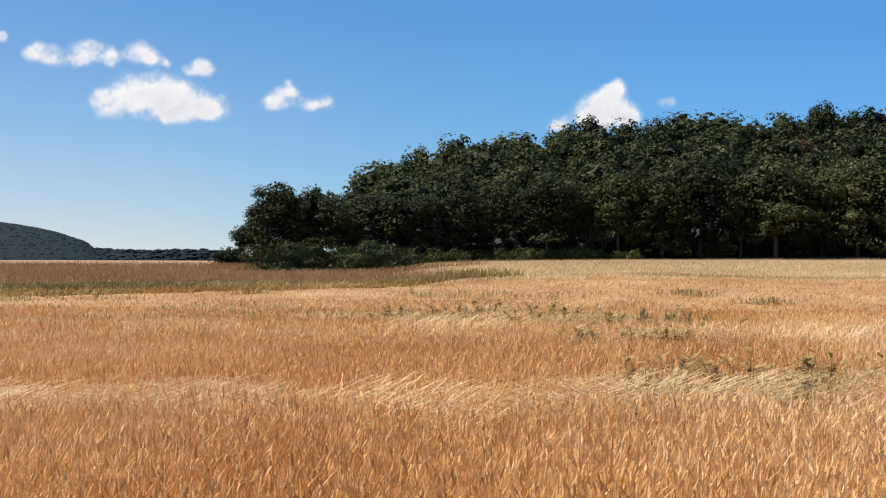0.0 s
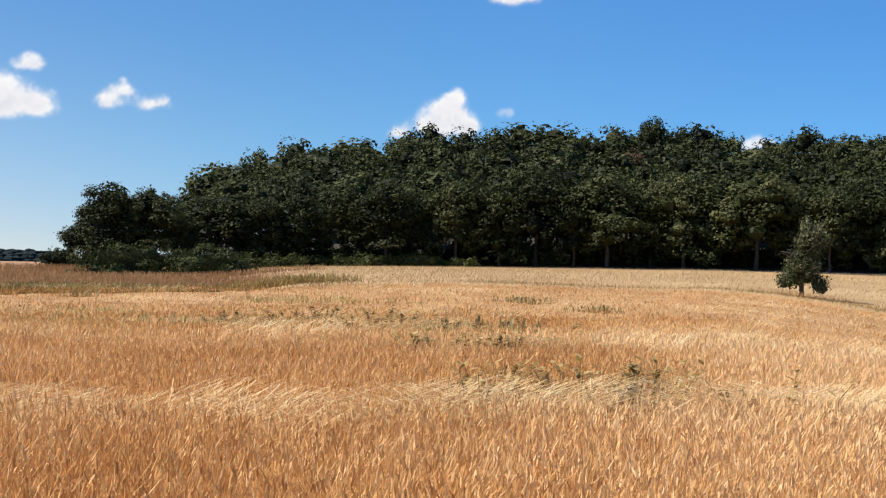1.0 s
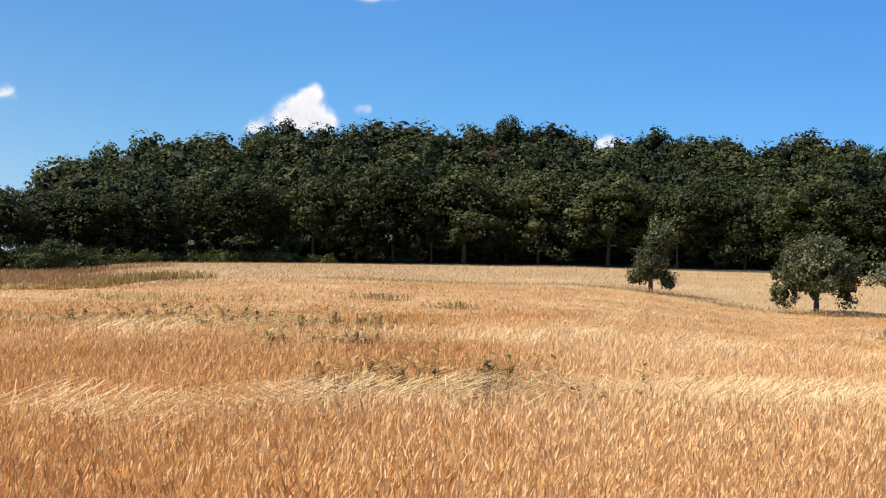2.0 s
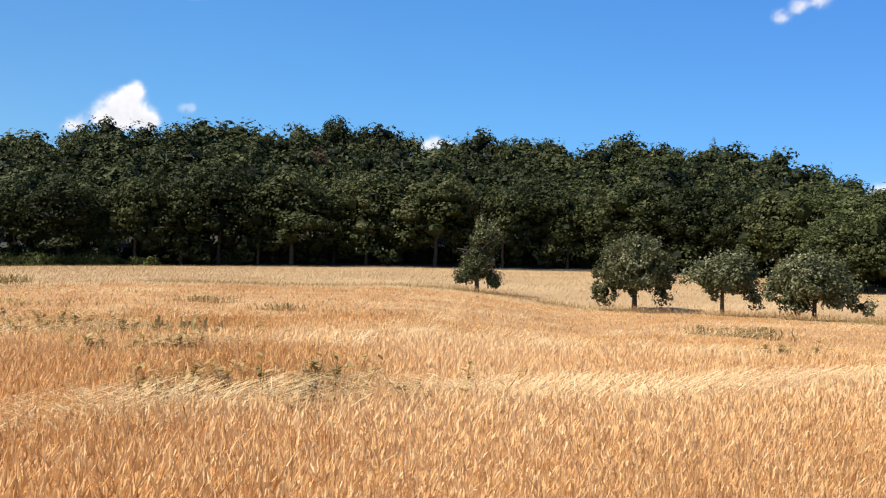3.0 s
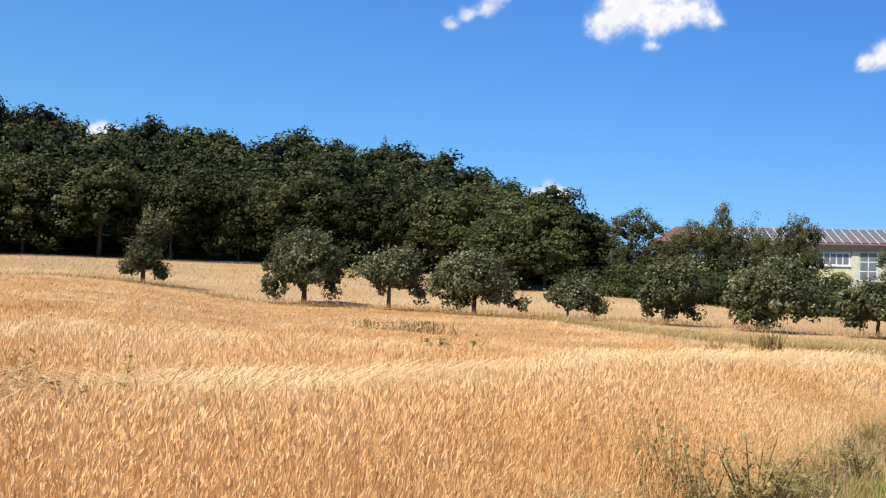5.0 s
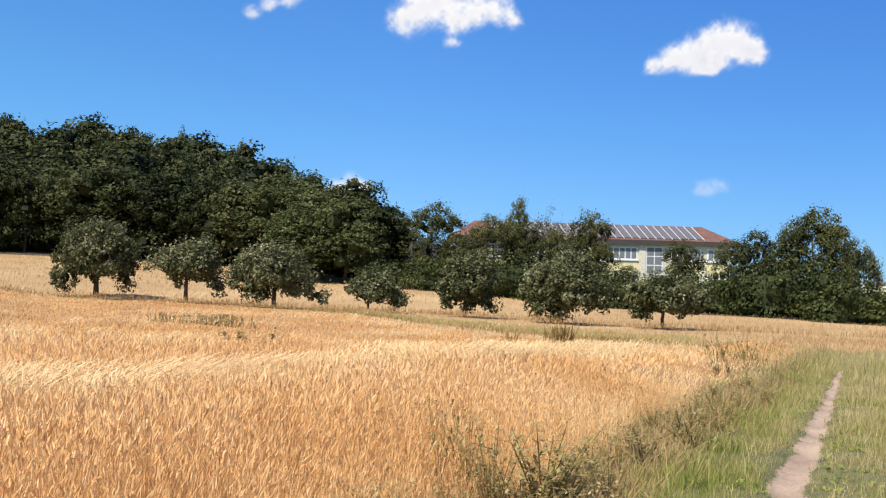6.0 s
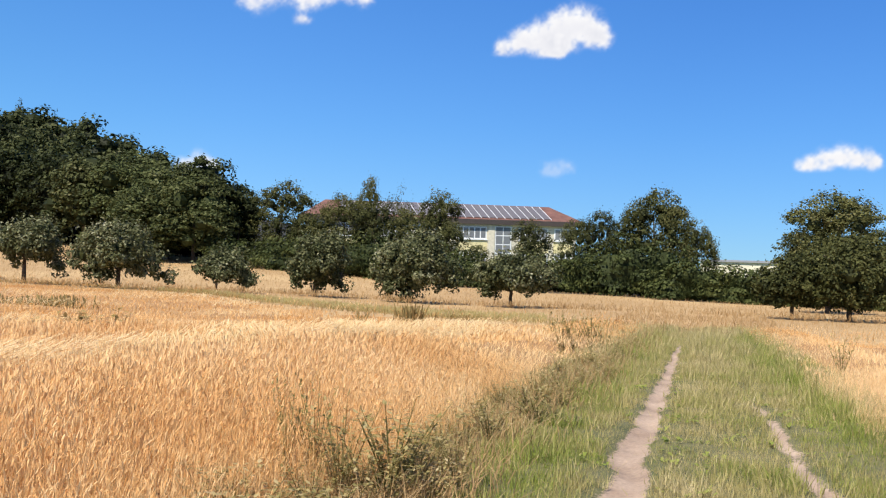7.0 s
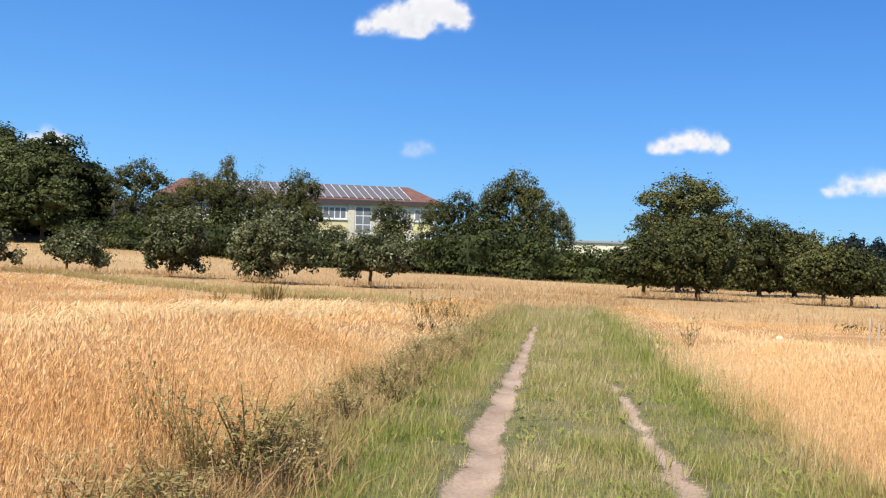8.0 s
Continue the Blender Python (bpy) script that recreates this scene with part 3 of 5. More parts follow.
def turf_template(blades, seed):
    """A small tussock of bent blades, one tall."""
    rs = np.random.RandomState(seed)
    v, f = [], []
    for k in range(blades):
        a, q, d, h = rs.uniform(0, 6.28), rs.uniform(0, 0.28), rs.uniform(0.1, 0.5), 1.0 if k == 0 else rs.uniform(0.45, 0.9)
        c, s, w = math.cos(a), math.sin(a), 0.028
        v += [(q * c - w * s, q * s + w * c, 0), (q * c + w * s, q * s - w * c, 0), ((q + d) * c, (q + d) * s, h)]
        f.append((3 * k, 3 * k + 1, 3 * k + 2))
    return np.array(v), f


def build_verge():
    n = 150000
    u = np.where(rng.rand(n) < 0.06, rng.uniform(-5, 4.5, n), 4.2 + 43.5 * rng.uniform(0, 1, n) ** 2.1)
    v = rng.uniform(-2.7, 1.9, n)
    k = rng.rand(n) > 1.2 * rut_mask(u, v) ** 0.6
    u, v = u[k], v[k]
    x, y = track_xy(u, v)
    n = len(x)
    clump = smooth_noise(u, v, 0.4, 51)
    outer = np.clip(np.abs(v + 0.66) - 0.85, 0, 1.2)
    tall = 0.085 + 0.1 * smooth_noise(u, v, 1.2, 54) + 0.12 * clump ** 2 + 0.03 * outer
    near = np.clip(np.minimum(np.abs(v), np.abs(v + 1.3) + 0.2) / 0.3, 0.6, 1)
    straw = rng.rand(n) < 0.1
    h = tall * near * rng.uniform(0.55, 1.2, n) * (1 + 0.7 * straw) * np.interp(u, (5, 14, 30), (0.4, 0.66, 1.1))
    green = np.clip(np.exp(-((v - 0.8) / 0.4) ** 2) + 1.2 * np.exp(-((v + 1.95) / 0.4) ** 2), 0, 1.2) * (0.6 + 0.7 * smooth_noise(u, v, 1.6, 53))
    tint = np.clip(rng.normal(0.62, 0.26, n) - 0.45 * green + 0.35 * ease((v - 1.0) / 0.4) + 0.45 * ease((u - 34) / 10) + 0.06 * np.exp(-((v + 0.6) / 0.45) ** 2) + 0.55 * (smooth_noise(u, v, 0.6, 52) - 0.5) + 0.25 * (smooth_noise(u, v, 0.17, 56) - 0.5) + 0.3 * straw, 0, 1)
    lean = rng.normal(0, 0.22, (n, 2)) + (0.12, 0)
    yaw = rng.uniform(0, 6.28, n)
    place = np.stack([x, y, land(x, y) + 0.03], 1)
    kind = rng.randint(0, 3, n)
    sets = []
    for q in range(3):
        t, f = turf_template(3 + q % 2, 60 + q)
        m = kind == q
        sets.append(scatter(t, f, place[m], yaw[m], h[m], lean[m], tint[m]))
    # thin bleached seed stalks and flat dark rosettes among the blades
    m = 9000
    su, sv = 4.2 + 34 * rng.uniform(0, 1, m) ** 2.0, rng.uniform(-2.6, 1.8, m)
    ok = rng.rand(m) > 1.5 * rut_mask(su, sv)
    x, y = track_xy(su[ok], sv[ok])
    m = len(x)
    stalk = ([(-0.005, 0, 0), (0.005, 0, 0), (0.0, 0, 0.8), (-0.012, 0, 0.78), (0.014, 0, 0.8), (0.03, 0, 1.02)], [(0, 1, 2), (3, 4, 5)])
    sets.append(scatter(*stalk, np.stack([x, y, land(x, y) + 0.02], 1), rng.uniform(0, 6.28, m), rng.uniform(0.14, 0.32, m), rng.normal(0, 0.45, (m, 2)), np.clip(rng.normal(0.92, 0.1, m), 0, 1)))
    m = 2600
    su, sv = 4.2 + 20 * rng.uniform(0, 1, m) ** 1.7, rng.uniform(-2.5, 1.7, m)
    ok = (smooth_noise(su, sv, 0.5, 57) > 0.6) & (rut_mask(su, sv) < 0.2)
    x, y = track_xy(su[ok], sv[ok])
    m = len(x)
    rosette = ([(0, -0.12, 0.1), (0.5, -0.22, 0.45), (1.0, 0, 0.3), (0.5, 0.22, 0.42), (0, 0.12, 0.1), (-0.5, 0.22, 0.5), (-1.0, 0, 0.35), (-0.5, -0.22, 0.48)], [(0, 1, 3), (1, 2, 3), (4, 5, 7), (5, 6, 7)])
    sets.append(scatter(*rosette, np.stack([x, y, land(x, y) + 0.04], 1), rng.uniform(0, 6.28, m), rng.uniform(0.04, 0.11, m), np.zeros((m, 2)), np.clip(rng.normal(0.0, 0.08, m), 0, 1)))
    a = joined(*sets)
    stuff("verge_grass", mesh_of("verge_grass", a[0], a[1], M_GRASS, a[2]), "green and yellowing grass on the track's verges", "grass")


build_verge()


def build_dry_edge():
    """Bleached grass and dead stems where the verge meets the wheat."""
    n = 16000
    u = 4.2 + 40.0 * rng.uniform(0, 1, n) ** 2.2
    left = rng.rand(n) < 0.8
    v = np.where(left, np.interp(u, (4, 8, 14), (1.6, 1.35, 1.15)) + rng.normal(0, 0.28, n), -2.35 + rng.normal(0, 0.2, n))
    tangle = rng.rand(n) < 0.13
    u, v = np.where(tangle, rng.normal(6.7, 0.55, n), u), np.where(tangle, rng.normal(1.45, 0.3, n), v)
    x, y = track_xy(u, v)
    h = rng.uniform(0.15, 0.4, n) * np.where(tangle, 1.25, 1.0) * np.where(left, 1.0, 0.7) * np.interp(u, (5, 14, 30), (0.85, 1.0, 1.2))
    a = scatter(np.array(GRASS[0]) * (0.7, 0.7, 1), GRASS[1], np.stack([x, y, land(x, y)], 1), rng.uniform(0, 6.28, n), h, rng.normal(0, 0.5, (n, 2)) + (0.15, 0), np.clip(rng.normal(0.6, 0.25, n), 0, 1))
    stuff("dry_grass", mesh_of("dry_grass", a[0], a[1], M_HAY, a[2]), "bleached dry grass along the edge of the wheat", "grass")


build_dry_edge()


def build_track_end():
    n = 2600
    x, y = track_xy(rng.uniform(42, 63, n), rng.uniform(-4.0, 3.2, n))
    a = scatter(*SHEAF, np.stack([x, y, land(x, y) - 0.05], 1), rng.uniform(0, 6.28, n), rng.uniform(0.15, 0.36, n), rng.normal(0, 0.3, (n, 2)), np.clip(rng.normal(0.8, 0.2, n), 0, 1))
    stuff("dry_grass", mesh_of("dry_grass", a[0], a[1], M_HAY, a[2]), "pale dry grass closing the far end of the track", "grass")


build_track_end()

# ---- trees ----


def tube(points, radii, sides=7):
    """Vertices and triangles of a tapered, bent limb."""
    v, f = [], []
    for k, (p, r) in enumerate(zip(points, radii)):
        d = (Vector(points[min(k + 1, len(points) - 1)]) - Vector(points[max(k - 1, 0)])).normalized()
        a = d.orthogonal().normalized()
        b = d.cross(a)
        for s in range(sides):
            q = 2 * math.pi * s / sides
            v.append(Vector(p) + (a * math.cos(q) + b * math.sin(q)) * r)
    for k in range(len(points) - 1):
        for s in range(sides):
            m, n = k * sides + s, k * sides + (s + 1) % sides
            f += [(m, n, n + sides), (m, n + sides, m + sides)]
    return np.array([tuple(p) for p in v]), np.array(f)


def ball(c, radius, rs, rings=4, segs=6):
    v, f = [], []
    for i in range(rings + 1):
        for j in range(segs):
            a, b = math.pi * i / rings, 2 * math.pi * j / segs
            q = 1 + rs.uniform(-0.18, 0.18)
            v.append((c[0] + radius[0] * q * math.sin(a) * math.cos(b), c[1] + radius[1] * q * math.sin(a) * math.sin(b), c[2] + radius[2] * q * math.cos(a)))
    for i in range(rings):
        for j in range(segs):
            m, n = i * segs + j, i * segs + (j + 1) % segs
            f += [(m, m + segs, n + segs), (m, n + segs, n)]
    return np.array(v), np.array(f)


LEAF = np.array([(0, -0.5, 0), (0.32, 0.0, 0.07), (0, 0.5, -0.06), (-0.32, 0.0, 0.07)])


def dome(rs, w, h0, h1, count, size, bumps=34, relief=0.5, sigma=0.34, core=0.84, mid=0.42, pale=0.45, fuzz=0.04, depth=None, offset=(0, 0), loose=0.0):
    """One full crown: a domed body with billows, clothed in leaf sprays that follow its relief. loose thins it to let sky through."""
    bd = rs.normal(0, 1, (bumps, 3)) + (0, 0, 0.25)
    bd /= np.linalg.norm(bd, axis=1)[:, None]
    amp = relief * rs.uniform(0.45, 1.0, bumps)
    zc, rx, ry = h0 + (h1 - h0) * mid, w / 2, (depth or w) / 2

    def body(d):
        cosang = np.clip(d @ bd.T, -1, 1)
        each = amp * np.exp(-(1 - cosang) / (sigma * sigma / 2))
        bump, near = each.max(1), each.argmax(1)
        rad = 1 - relief * 0.75 + bump
        rz = np.where(d[:, 2] > 0, h1 - zc, zc - h0)
        # fuller shoulders than an ellipsoid
        k = 1 + 0.12 * np.sin(2 * np.arccos(np.clip(np.abs(d[:, 2]), 0, 1)))
        return np.stack([d[:, 0] * rx * k, d[:, 1] * ry * k, d[:, 2] * rz], 1) * rad[:, None], bump, near

    d = rs.normal(0, 1, (count, 3))
    d /= np.linalg.norm(d, axis=1)[:, None]
    p, bump, near = body(d)
    hub = body(bd)[0] * 0.72
    p *= (1 + fuzz * rs.normal(0, 1, count) * (rs.rand(count) < 0.5) - loose * rs.rand(count))[:, None]
    out = p - hub[near]
    out /= np.linalg.norm(out, axis=1)[:, None] + 1e-6
    nrm = out * 1.1 + d * 0.2 + rs.normal(0, 0.42, (count, 3)) + (0, 0, 0.15)
    nrm /= np.linalg.norm(nrm, axis=1)[:, None]
    a = np.cross(rs.normal(0, 1, (count, 3)), nrm)
    a /= np.linalg.norm(a, axis=1)[:, None] + 1e-9
    b = np.cross(nrm, a)
    s = size * rs.uniform(0.55, 1.4, count)
    v = p[:, None] + s[:, None, None] * (LEAF[None, :, :1] * a[:, None] + LEAF[None, :, 1:2] * b[:, None] + LEAF[None, :, 2:] * nrm[:, None])
    f = ((np.arange(count) * 4)[:, None, None] + np.array([(0, 1, 2), (0, 2, 3)])[None]).reshape(-1, 3)
    # billows tinted lighter and hollows darker, painting light onto the relief
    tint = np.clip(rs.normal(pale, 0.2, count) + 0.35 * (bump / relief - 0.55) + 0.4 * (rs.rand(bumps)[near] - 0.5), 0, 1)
    sets = [(v.reshape(-1, 3), f, np.repeat(tint, 4))]
    # the core takes the darkest tint, as shade behind the leaves
    if core:
        cv, cf = ball((0, 0, 0), (1, 1, 1), np.random.RandomState(1), 12, 18)
        cd = cv / np.linalg.norm(cv, axis=1)[:, None]
        cp = body(cd)[0]
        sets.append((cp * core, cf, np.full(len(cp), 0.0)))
    v, f, t = joined(*sets)
    return v + np.array((offset[0], offset[1], zc)), f, t


def dome_crown(name, rs, w, h0, h1, count, size, mat, *more, **options):
    v, f, t = dome(rs, w, h0, h1, count, size, *more, **options)
    return mesh_of(name, v, f, mat, t)


def trunk_mesh(name, rs, height, radius, limbs, reach):
    sets = []
    bend = [(rs.uniform(-0.06, 0.06) * height * k, rs.uniform(-0.06, 0.06) * height * k, height * k - 0.15 * (k == 0)) for k in (0, 0.25, 0.5, 0.75, 1.0)]
    v, f = tube(bend, [radius * q for q in (1.35, 1.0, 0.85, 0.6, 0.2)])
    sets.append((v, f, np.zeros(len(v))))
    for _ in range(limbs):
        k = rs.uniform(0.3, 0.8)
        p0 = Vector(bend[1]).lerp(Vector(bend[4]), (k - 0.25) / 0.75)
        a = rs.uniform(0, 6.283)
        out = Vector((math.cos(a), math.sin(a), rs.uniform(0.35, 0.9))) * reach
        v, f = tube([p0, p0 + out * 0.5 + Vector((0, 0, 0.05 * height)), p0 + out], [radius * 0.5, radius * 0.32, radius * 0.1], 5)
        sets.append((v, f, np.zeros(len(v))))
    v, f, t = joined(*sets)
    return mesh_of(name, v, f, M_BARK, smooth=True)


def sprays(rs, masses, clumps, per, leaf, size, squash=0.5, pale=0.4, droop=0.25, rise=0.35, core=0.55, wide=0.32, ragged=0.0):
    """A crown: boughs of leaves set over a few rounded masses ((x, y, z), (rx, ry, rz)), with lit tops and dark gaps
    painted into the tint.
    """
    C, R = np.array([m[0] for m in masses], float), np.array([m[1] for m in masses], float)
    area = R[:, 0] * R[:, 2] + R[:, 0] * R[:, 1]
    pick = rs.choice(len(masses), clumps, p=area / area.sum())
    d = rs.normal(0, 1, (clumps, 3)) + (0, 0, rise)
    d /= np.linalg.norm(d, axis=1)[:, None]
    hub = C[pick] + d * R[pick] * rs.uniform(0.72, 1.0, clumps)[:, None]
    # boughs buried in another mass come out to its surface
    inside = (((hub[:, None] - C[None]) / R[None]) ** 2).sum(2) ** 0.5
    keep = inside.min(1) > 0.55
    hub, d = hub[keep], d[keep]
    n = len(hub) * per
    who = np.repeat(np.arange(len(hub)), per)
    q = size * rs.uniform(0.55, 1.4, len(hub))[who]
    e = rs.normal(0, 1, (n, 3))
    e /= np.linalg.norm(e, axis=1)[:, None]
    e *= rs.uniform(0.75, 1.0, n)[:, None]
    lean = d[who] * (1, 1, 0)
    along = (e * lean).sum(1)
    p = hub[who] + np.stack([e[:, 0] * q, e[:, 1] * q, e[:, 2] * q * squash - droop * q * np.clip(along, -0.3, 1)], 1)
    tip = (rs.rand(n) < 0.25) * np.abs(rs.normal(0, 1, n)) * ragged
    p = p + (d[who] * 0.7 + (0.15, 0, 0.55)) * tip[:, None]
    nrm = e + d[who] * 0.2 + (0, 0, 0.3) + rs.normal(0, 0.32, (n, 3))
    nrm /= np.linalg.norm(nrm, axis=1)[:, None]
    a = np.cross(rs.normal(0, 1, (n, 3)) + d[who] * 0.8, nrm)
    a /= np.linalg.norm(a, axis=1)[:, None] + 1e-9
    b = np.cross(nrm, a)
    s = leaf * rs.uniform(0.55, 1.4, n)
    shape = LEAF * (wide / 0.32, 1, 1)
    v = p[:, None] + s[:, None, None] * (shape[None, :, :1] * a[:, None] + shape[None, :, 1:2] * b[:, None] + shape[None, :, 2:] * nrm[:, None])
    f = ((np.arange(n) * 4)[:, None, None] + np.array([(0, 1, 2), (0, 2, 3)])[None]).reshape(-1, 3)
    # upper leaves of each bough tinted lighter, as if lit from above
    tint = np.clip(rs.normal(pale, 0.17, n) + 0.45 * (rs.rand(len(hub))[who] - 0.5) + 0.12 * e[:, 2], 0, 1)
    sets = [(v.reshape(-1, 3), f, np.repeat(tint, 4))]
    # cores in the darkest tint stand in for shade deep in the crown
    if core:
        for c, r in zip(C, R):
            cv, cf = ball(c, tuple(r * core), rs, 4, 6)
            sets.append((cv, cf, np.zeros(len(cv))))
    return joined(*sets)


def spray_crown(name, mat, *args, **options):
    v, f, t = sprays(*args, **options)
    return mesh_of(name, v, f, mat, t)


def broad_masses(rs, w, h0, h1, low=True):
    """Masses of a broadleaf crown: a top, a ring of shoulders, a wider ring below, and hanging lower boughs."""
    h = h1 - h0
    out = [((rs.uniform(-0.08, 0.08) * w, rs.uniform(-0.08, 0.08) * w, h1 - 0.19 * h), (0.29 * w, 0.29 * w, 0.19 * h))]
    for count, z, far, wide, tall in ((5, 0.68, 0.25, 0.22, 0.16), (5, 0.44, 0.31, 0.21, 0.17), (4, 0.2, 0.26, 0.18, 0.16)):
        if z < 0.3 and not low:
            break
        spin = rs.uniform(0, 6.283)
        for k in range(count):
            a, q = spin + 6.283 * k / count + rs.uniform(-0.3, 0.3), rs.uniform(0.75, 1.2)
            out.append(((far * w * q * math.cos(a), far * w * q * math.sin(a), h0 + h * (z + rs.uniform(-0.07, 0.07))), (wide * w * rs.uniform(0.8, 1.2), wide * w * rs.uniform(0.8, 1.2), tall * h * rs.uniform(0.8, 1.2))))
    return out


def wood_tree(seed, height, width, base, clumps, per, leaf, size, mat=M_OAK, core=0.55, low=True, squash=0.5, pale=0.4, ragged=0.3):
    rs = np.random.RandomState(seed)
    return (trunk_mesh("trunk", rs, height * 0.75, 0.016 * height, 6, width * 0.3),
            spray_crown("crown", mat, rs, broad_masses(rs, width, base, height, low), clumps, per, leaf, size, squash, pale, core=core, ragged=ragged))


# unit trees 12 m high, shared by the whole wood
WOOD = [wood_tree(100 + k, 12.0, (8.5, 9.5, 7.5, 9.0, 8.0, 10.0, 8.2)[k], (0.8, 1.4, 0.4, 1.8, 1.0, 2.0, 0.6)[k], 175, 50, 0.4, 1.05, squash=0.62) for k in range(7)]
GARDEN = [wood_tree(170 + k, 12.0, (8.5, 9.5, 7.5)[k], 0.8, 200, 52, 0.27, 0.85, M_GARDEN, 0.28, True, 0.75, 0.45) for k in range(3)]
SKY_AZ = (-6.0, -5.4, -3.5, 0.0, 4.0, 8.0, 12.0, 17.0, 23.0, 28.0, 33.0, 36.5, 39.0, 42.6, 43.7, 45.0, 46.5, 48.0)
SKY_EL = (2.9, 3.5, 4.5, 5.55, 6.35, 6.6, 6.75, 6.75, 6.4, 6.2, 5.95, 5.8, 5.2, 4.3, 3.6, 3.4, 2.6, 1.6)


def plant(meshes, place, label, category, group, height_scale, width_scale, turn, name="tree"):
    ob = thing(name, place, label, category, group, turn=turn)
    part("trunk", meshes[0], ob)
    part("crown", meshes[1], ob)
    ob.scale = (width_scale, width_scale, height_scale)
    return ob


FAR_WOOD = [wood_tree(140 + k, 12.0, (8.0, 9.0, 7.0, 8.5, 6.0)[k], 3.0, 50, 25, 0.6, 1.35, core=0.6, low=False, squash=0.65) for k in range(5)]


def build_wood():
    rs = np.random.RandomState(5)
    depths = (0.0, 0.08, 0.27, 0.48, 0.68, 0.86, 1.0)
    for k, f in enumerate(depths):
        az = -4.8 + rs.uniform(0, 1) + 1.6 * f
        while az < 46.5 - 2.5 * f:
            r = float(np.interp(az, WOOD_AZ, WOOD_R)) + 3 + 82 * f + rs.uniform(-2.5, 2.5)
            p = at(az, r)
            skyline = float(np.interp(az, SKY_AZ, SKY_EL) + swell(az)) + 0.05
            top_el = min(skyline * (0.66 + rs.uniform(-0.07, 0.05) + 0.34 * f), skyline) if f < 1 else skyline
            top = EYE + r * math.tan(radians(top_el)) * rs.uniform(0.93, 1.05)
            h = min(max(top - p.z, 5.0), 17.0)
            p.z = top - h
            m = WOOD[rs.randint(7)] if k == 0 else FAR_WOOD[rs.randint(5)]
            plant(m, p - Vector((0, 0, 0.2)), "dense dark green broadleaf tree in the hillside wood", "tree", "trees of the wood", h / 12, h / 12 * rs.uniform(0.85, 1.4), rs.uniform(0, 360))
            az += math.degrees((4.8 + 1.6 * f) * rs.uniform(0.75, 1.25) / r)


build_wood()
p = at(18.25, 236)
plant(WOOD[1], Vector((p.x, p.y, EYE + 236 * math.tan(radians(7.2)) - 16)), "tall rounded tree standing above the wood", "tree", "trees of the wood", 16 / 12, 1.1, 40)

RUSSET = foliage("russet_leaves", ((0.0, (0.05, 0.028, 0.015)), (0.5, (0.13, 0.07, 0.04)), (1.0, (0.2, 0.12, 0.07))), 0.3, 0.6, 0.2, 0.2)
rsx = np.random.RandomState(31)
p = at(17.3, 205)
ob = thing("tree", (p.x, p.y, EYE + 205 * math.tan(radians(5.85)) - 13), "russet-leaved tree among the green crowns", "tree", "trees of the wood")
part("trunk", trunk_mesh("trunk", rsx, 9, 0.2, 4, 2.0), ob)
part("crown", spray_crown("crown", RUSSET, rsx, broad_masses(rsx, 5.5, 3.0, 13.0), 60, 40, 0.4, 1.0), ob)
for az, el, w, k in ((36.6, 6.05, 3.4, 0), (37.9, 5.85, 3.6, 1), (39.35, 5.45, 3.4, 2), (24.5, 6.5, 3.0, 3), (26.3, 6.45, 3.0, 4)):
    p = at(az, 238)
    ob = thing("pine_tree", (p.x, p.y, EYE + 238 * math.tan(radians(el)) - 14), "dark pine whose top stands above the wood", "tree", "trees of the wood")
    part("trunk", trunk_mesh("trunk", rsx, 13, 0.2, 5, 1.2), ob)
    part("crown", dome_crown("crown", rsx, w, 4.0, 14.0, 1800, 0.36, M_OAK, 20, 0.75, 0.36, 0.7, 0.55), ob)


def build_oaks():
    rs = np.random.RandomState(9)
    for az, r, h, w in ((-8.1, 152, 10.6, 1.0), (-6.3, 153, 10.4, 0.95), (-9.3, 155, 6.0, 0.7), (-7.0, 158, 9.0, 0.9), (-4.8, 160, 9.6, 0.8)):
        plant(WOOD[rs.randint(7)], at(az, r), "broad dark green oak at the end of the wood", "tree", "oaks at the wood's end", h / 12, w, rs.uniform(0, 360), "oak_tree")


build_oaks()


def bush(name, place, size, seed, label, count=2600, leaf=0.22, mat=None, turn=0.0):
    rs = np.random.RandomState(seed)
    w, d, h = size
    ob = thing(name, place, label, "bush", turn=turn)
    n = max(1, round(w / (1.6 * h)))
    sets = []
    for k in range(n):
        x = 0 if n == 1 else (k / (n - 1) - 0.5) * (w - w / n)
        hh = h * rs.uniform(0.85, 1.1)
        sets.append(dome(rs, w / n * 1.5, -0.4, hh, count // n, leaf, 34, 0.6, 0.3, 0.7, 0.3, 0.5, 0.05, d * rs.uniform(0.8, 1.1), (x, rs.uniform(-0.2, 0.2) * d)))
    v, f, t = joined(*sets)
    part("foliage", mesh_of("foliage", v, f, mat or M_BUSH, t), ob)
    return ob


bush("bush", at(-9.3, 150, -0.3), (9.0, 4.0, 3.4), 62, "dark green shrubs under the oaks at the wood's end", 5200, 0.3, M_OAK, turn=9)
bush("bush", at(-5.3, 118, -0.3), (15.5, 5.0, 3.9), 61, "long low rounded dark green thicket at the field's edge", 15000, 0.24, M_BUSH, turn=5)
for k, (az, r, w, h) in enumerate(((-0.5, 150, 9, 2.2), (3.0, 153, 9, 1.8), (6.0, 154, 8, 2.0), (8.5, 155, 6, 1.4))):
    bush("bush", at(az, r), (w, 3.0, h), 70 + k, "low green scrub along the edge of the wood", 3200, 0.25, M_SCRUB, turn=-az)

# ---- orchard row ----


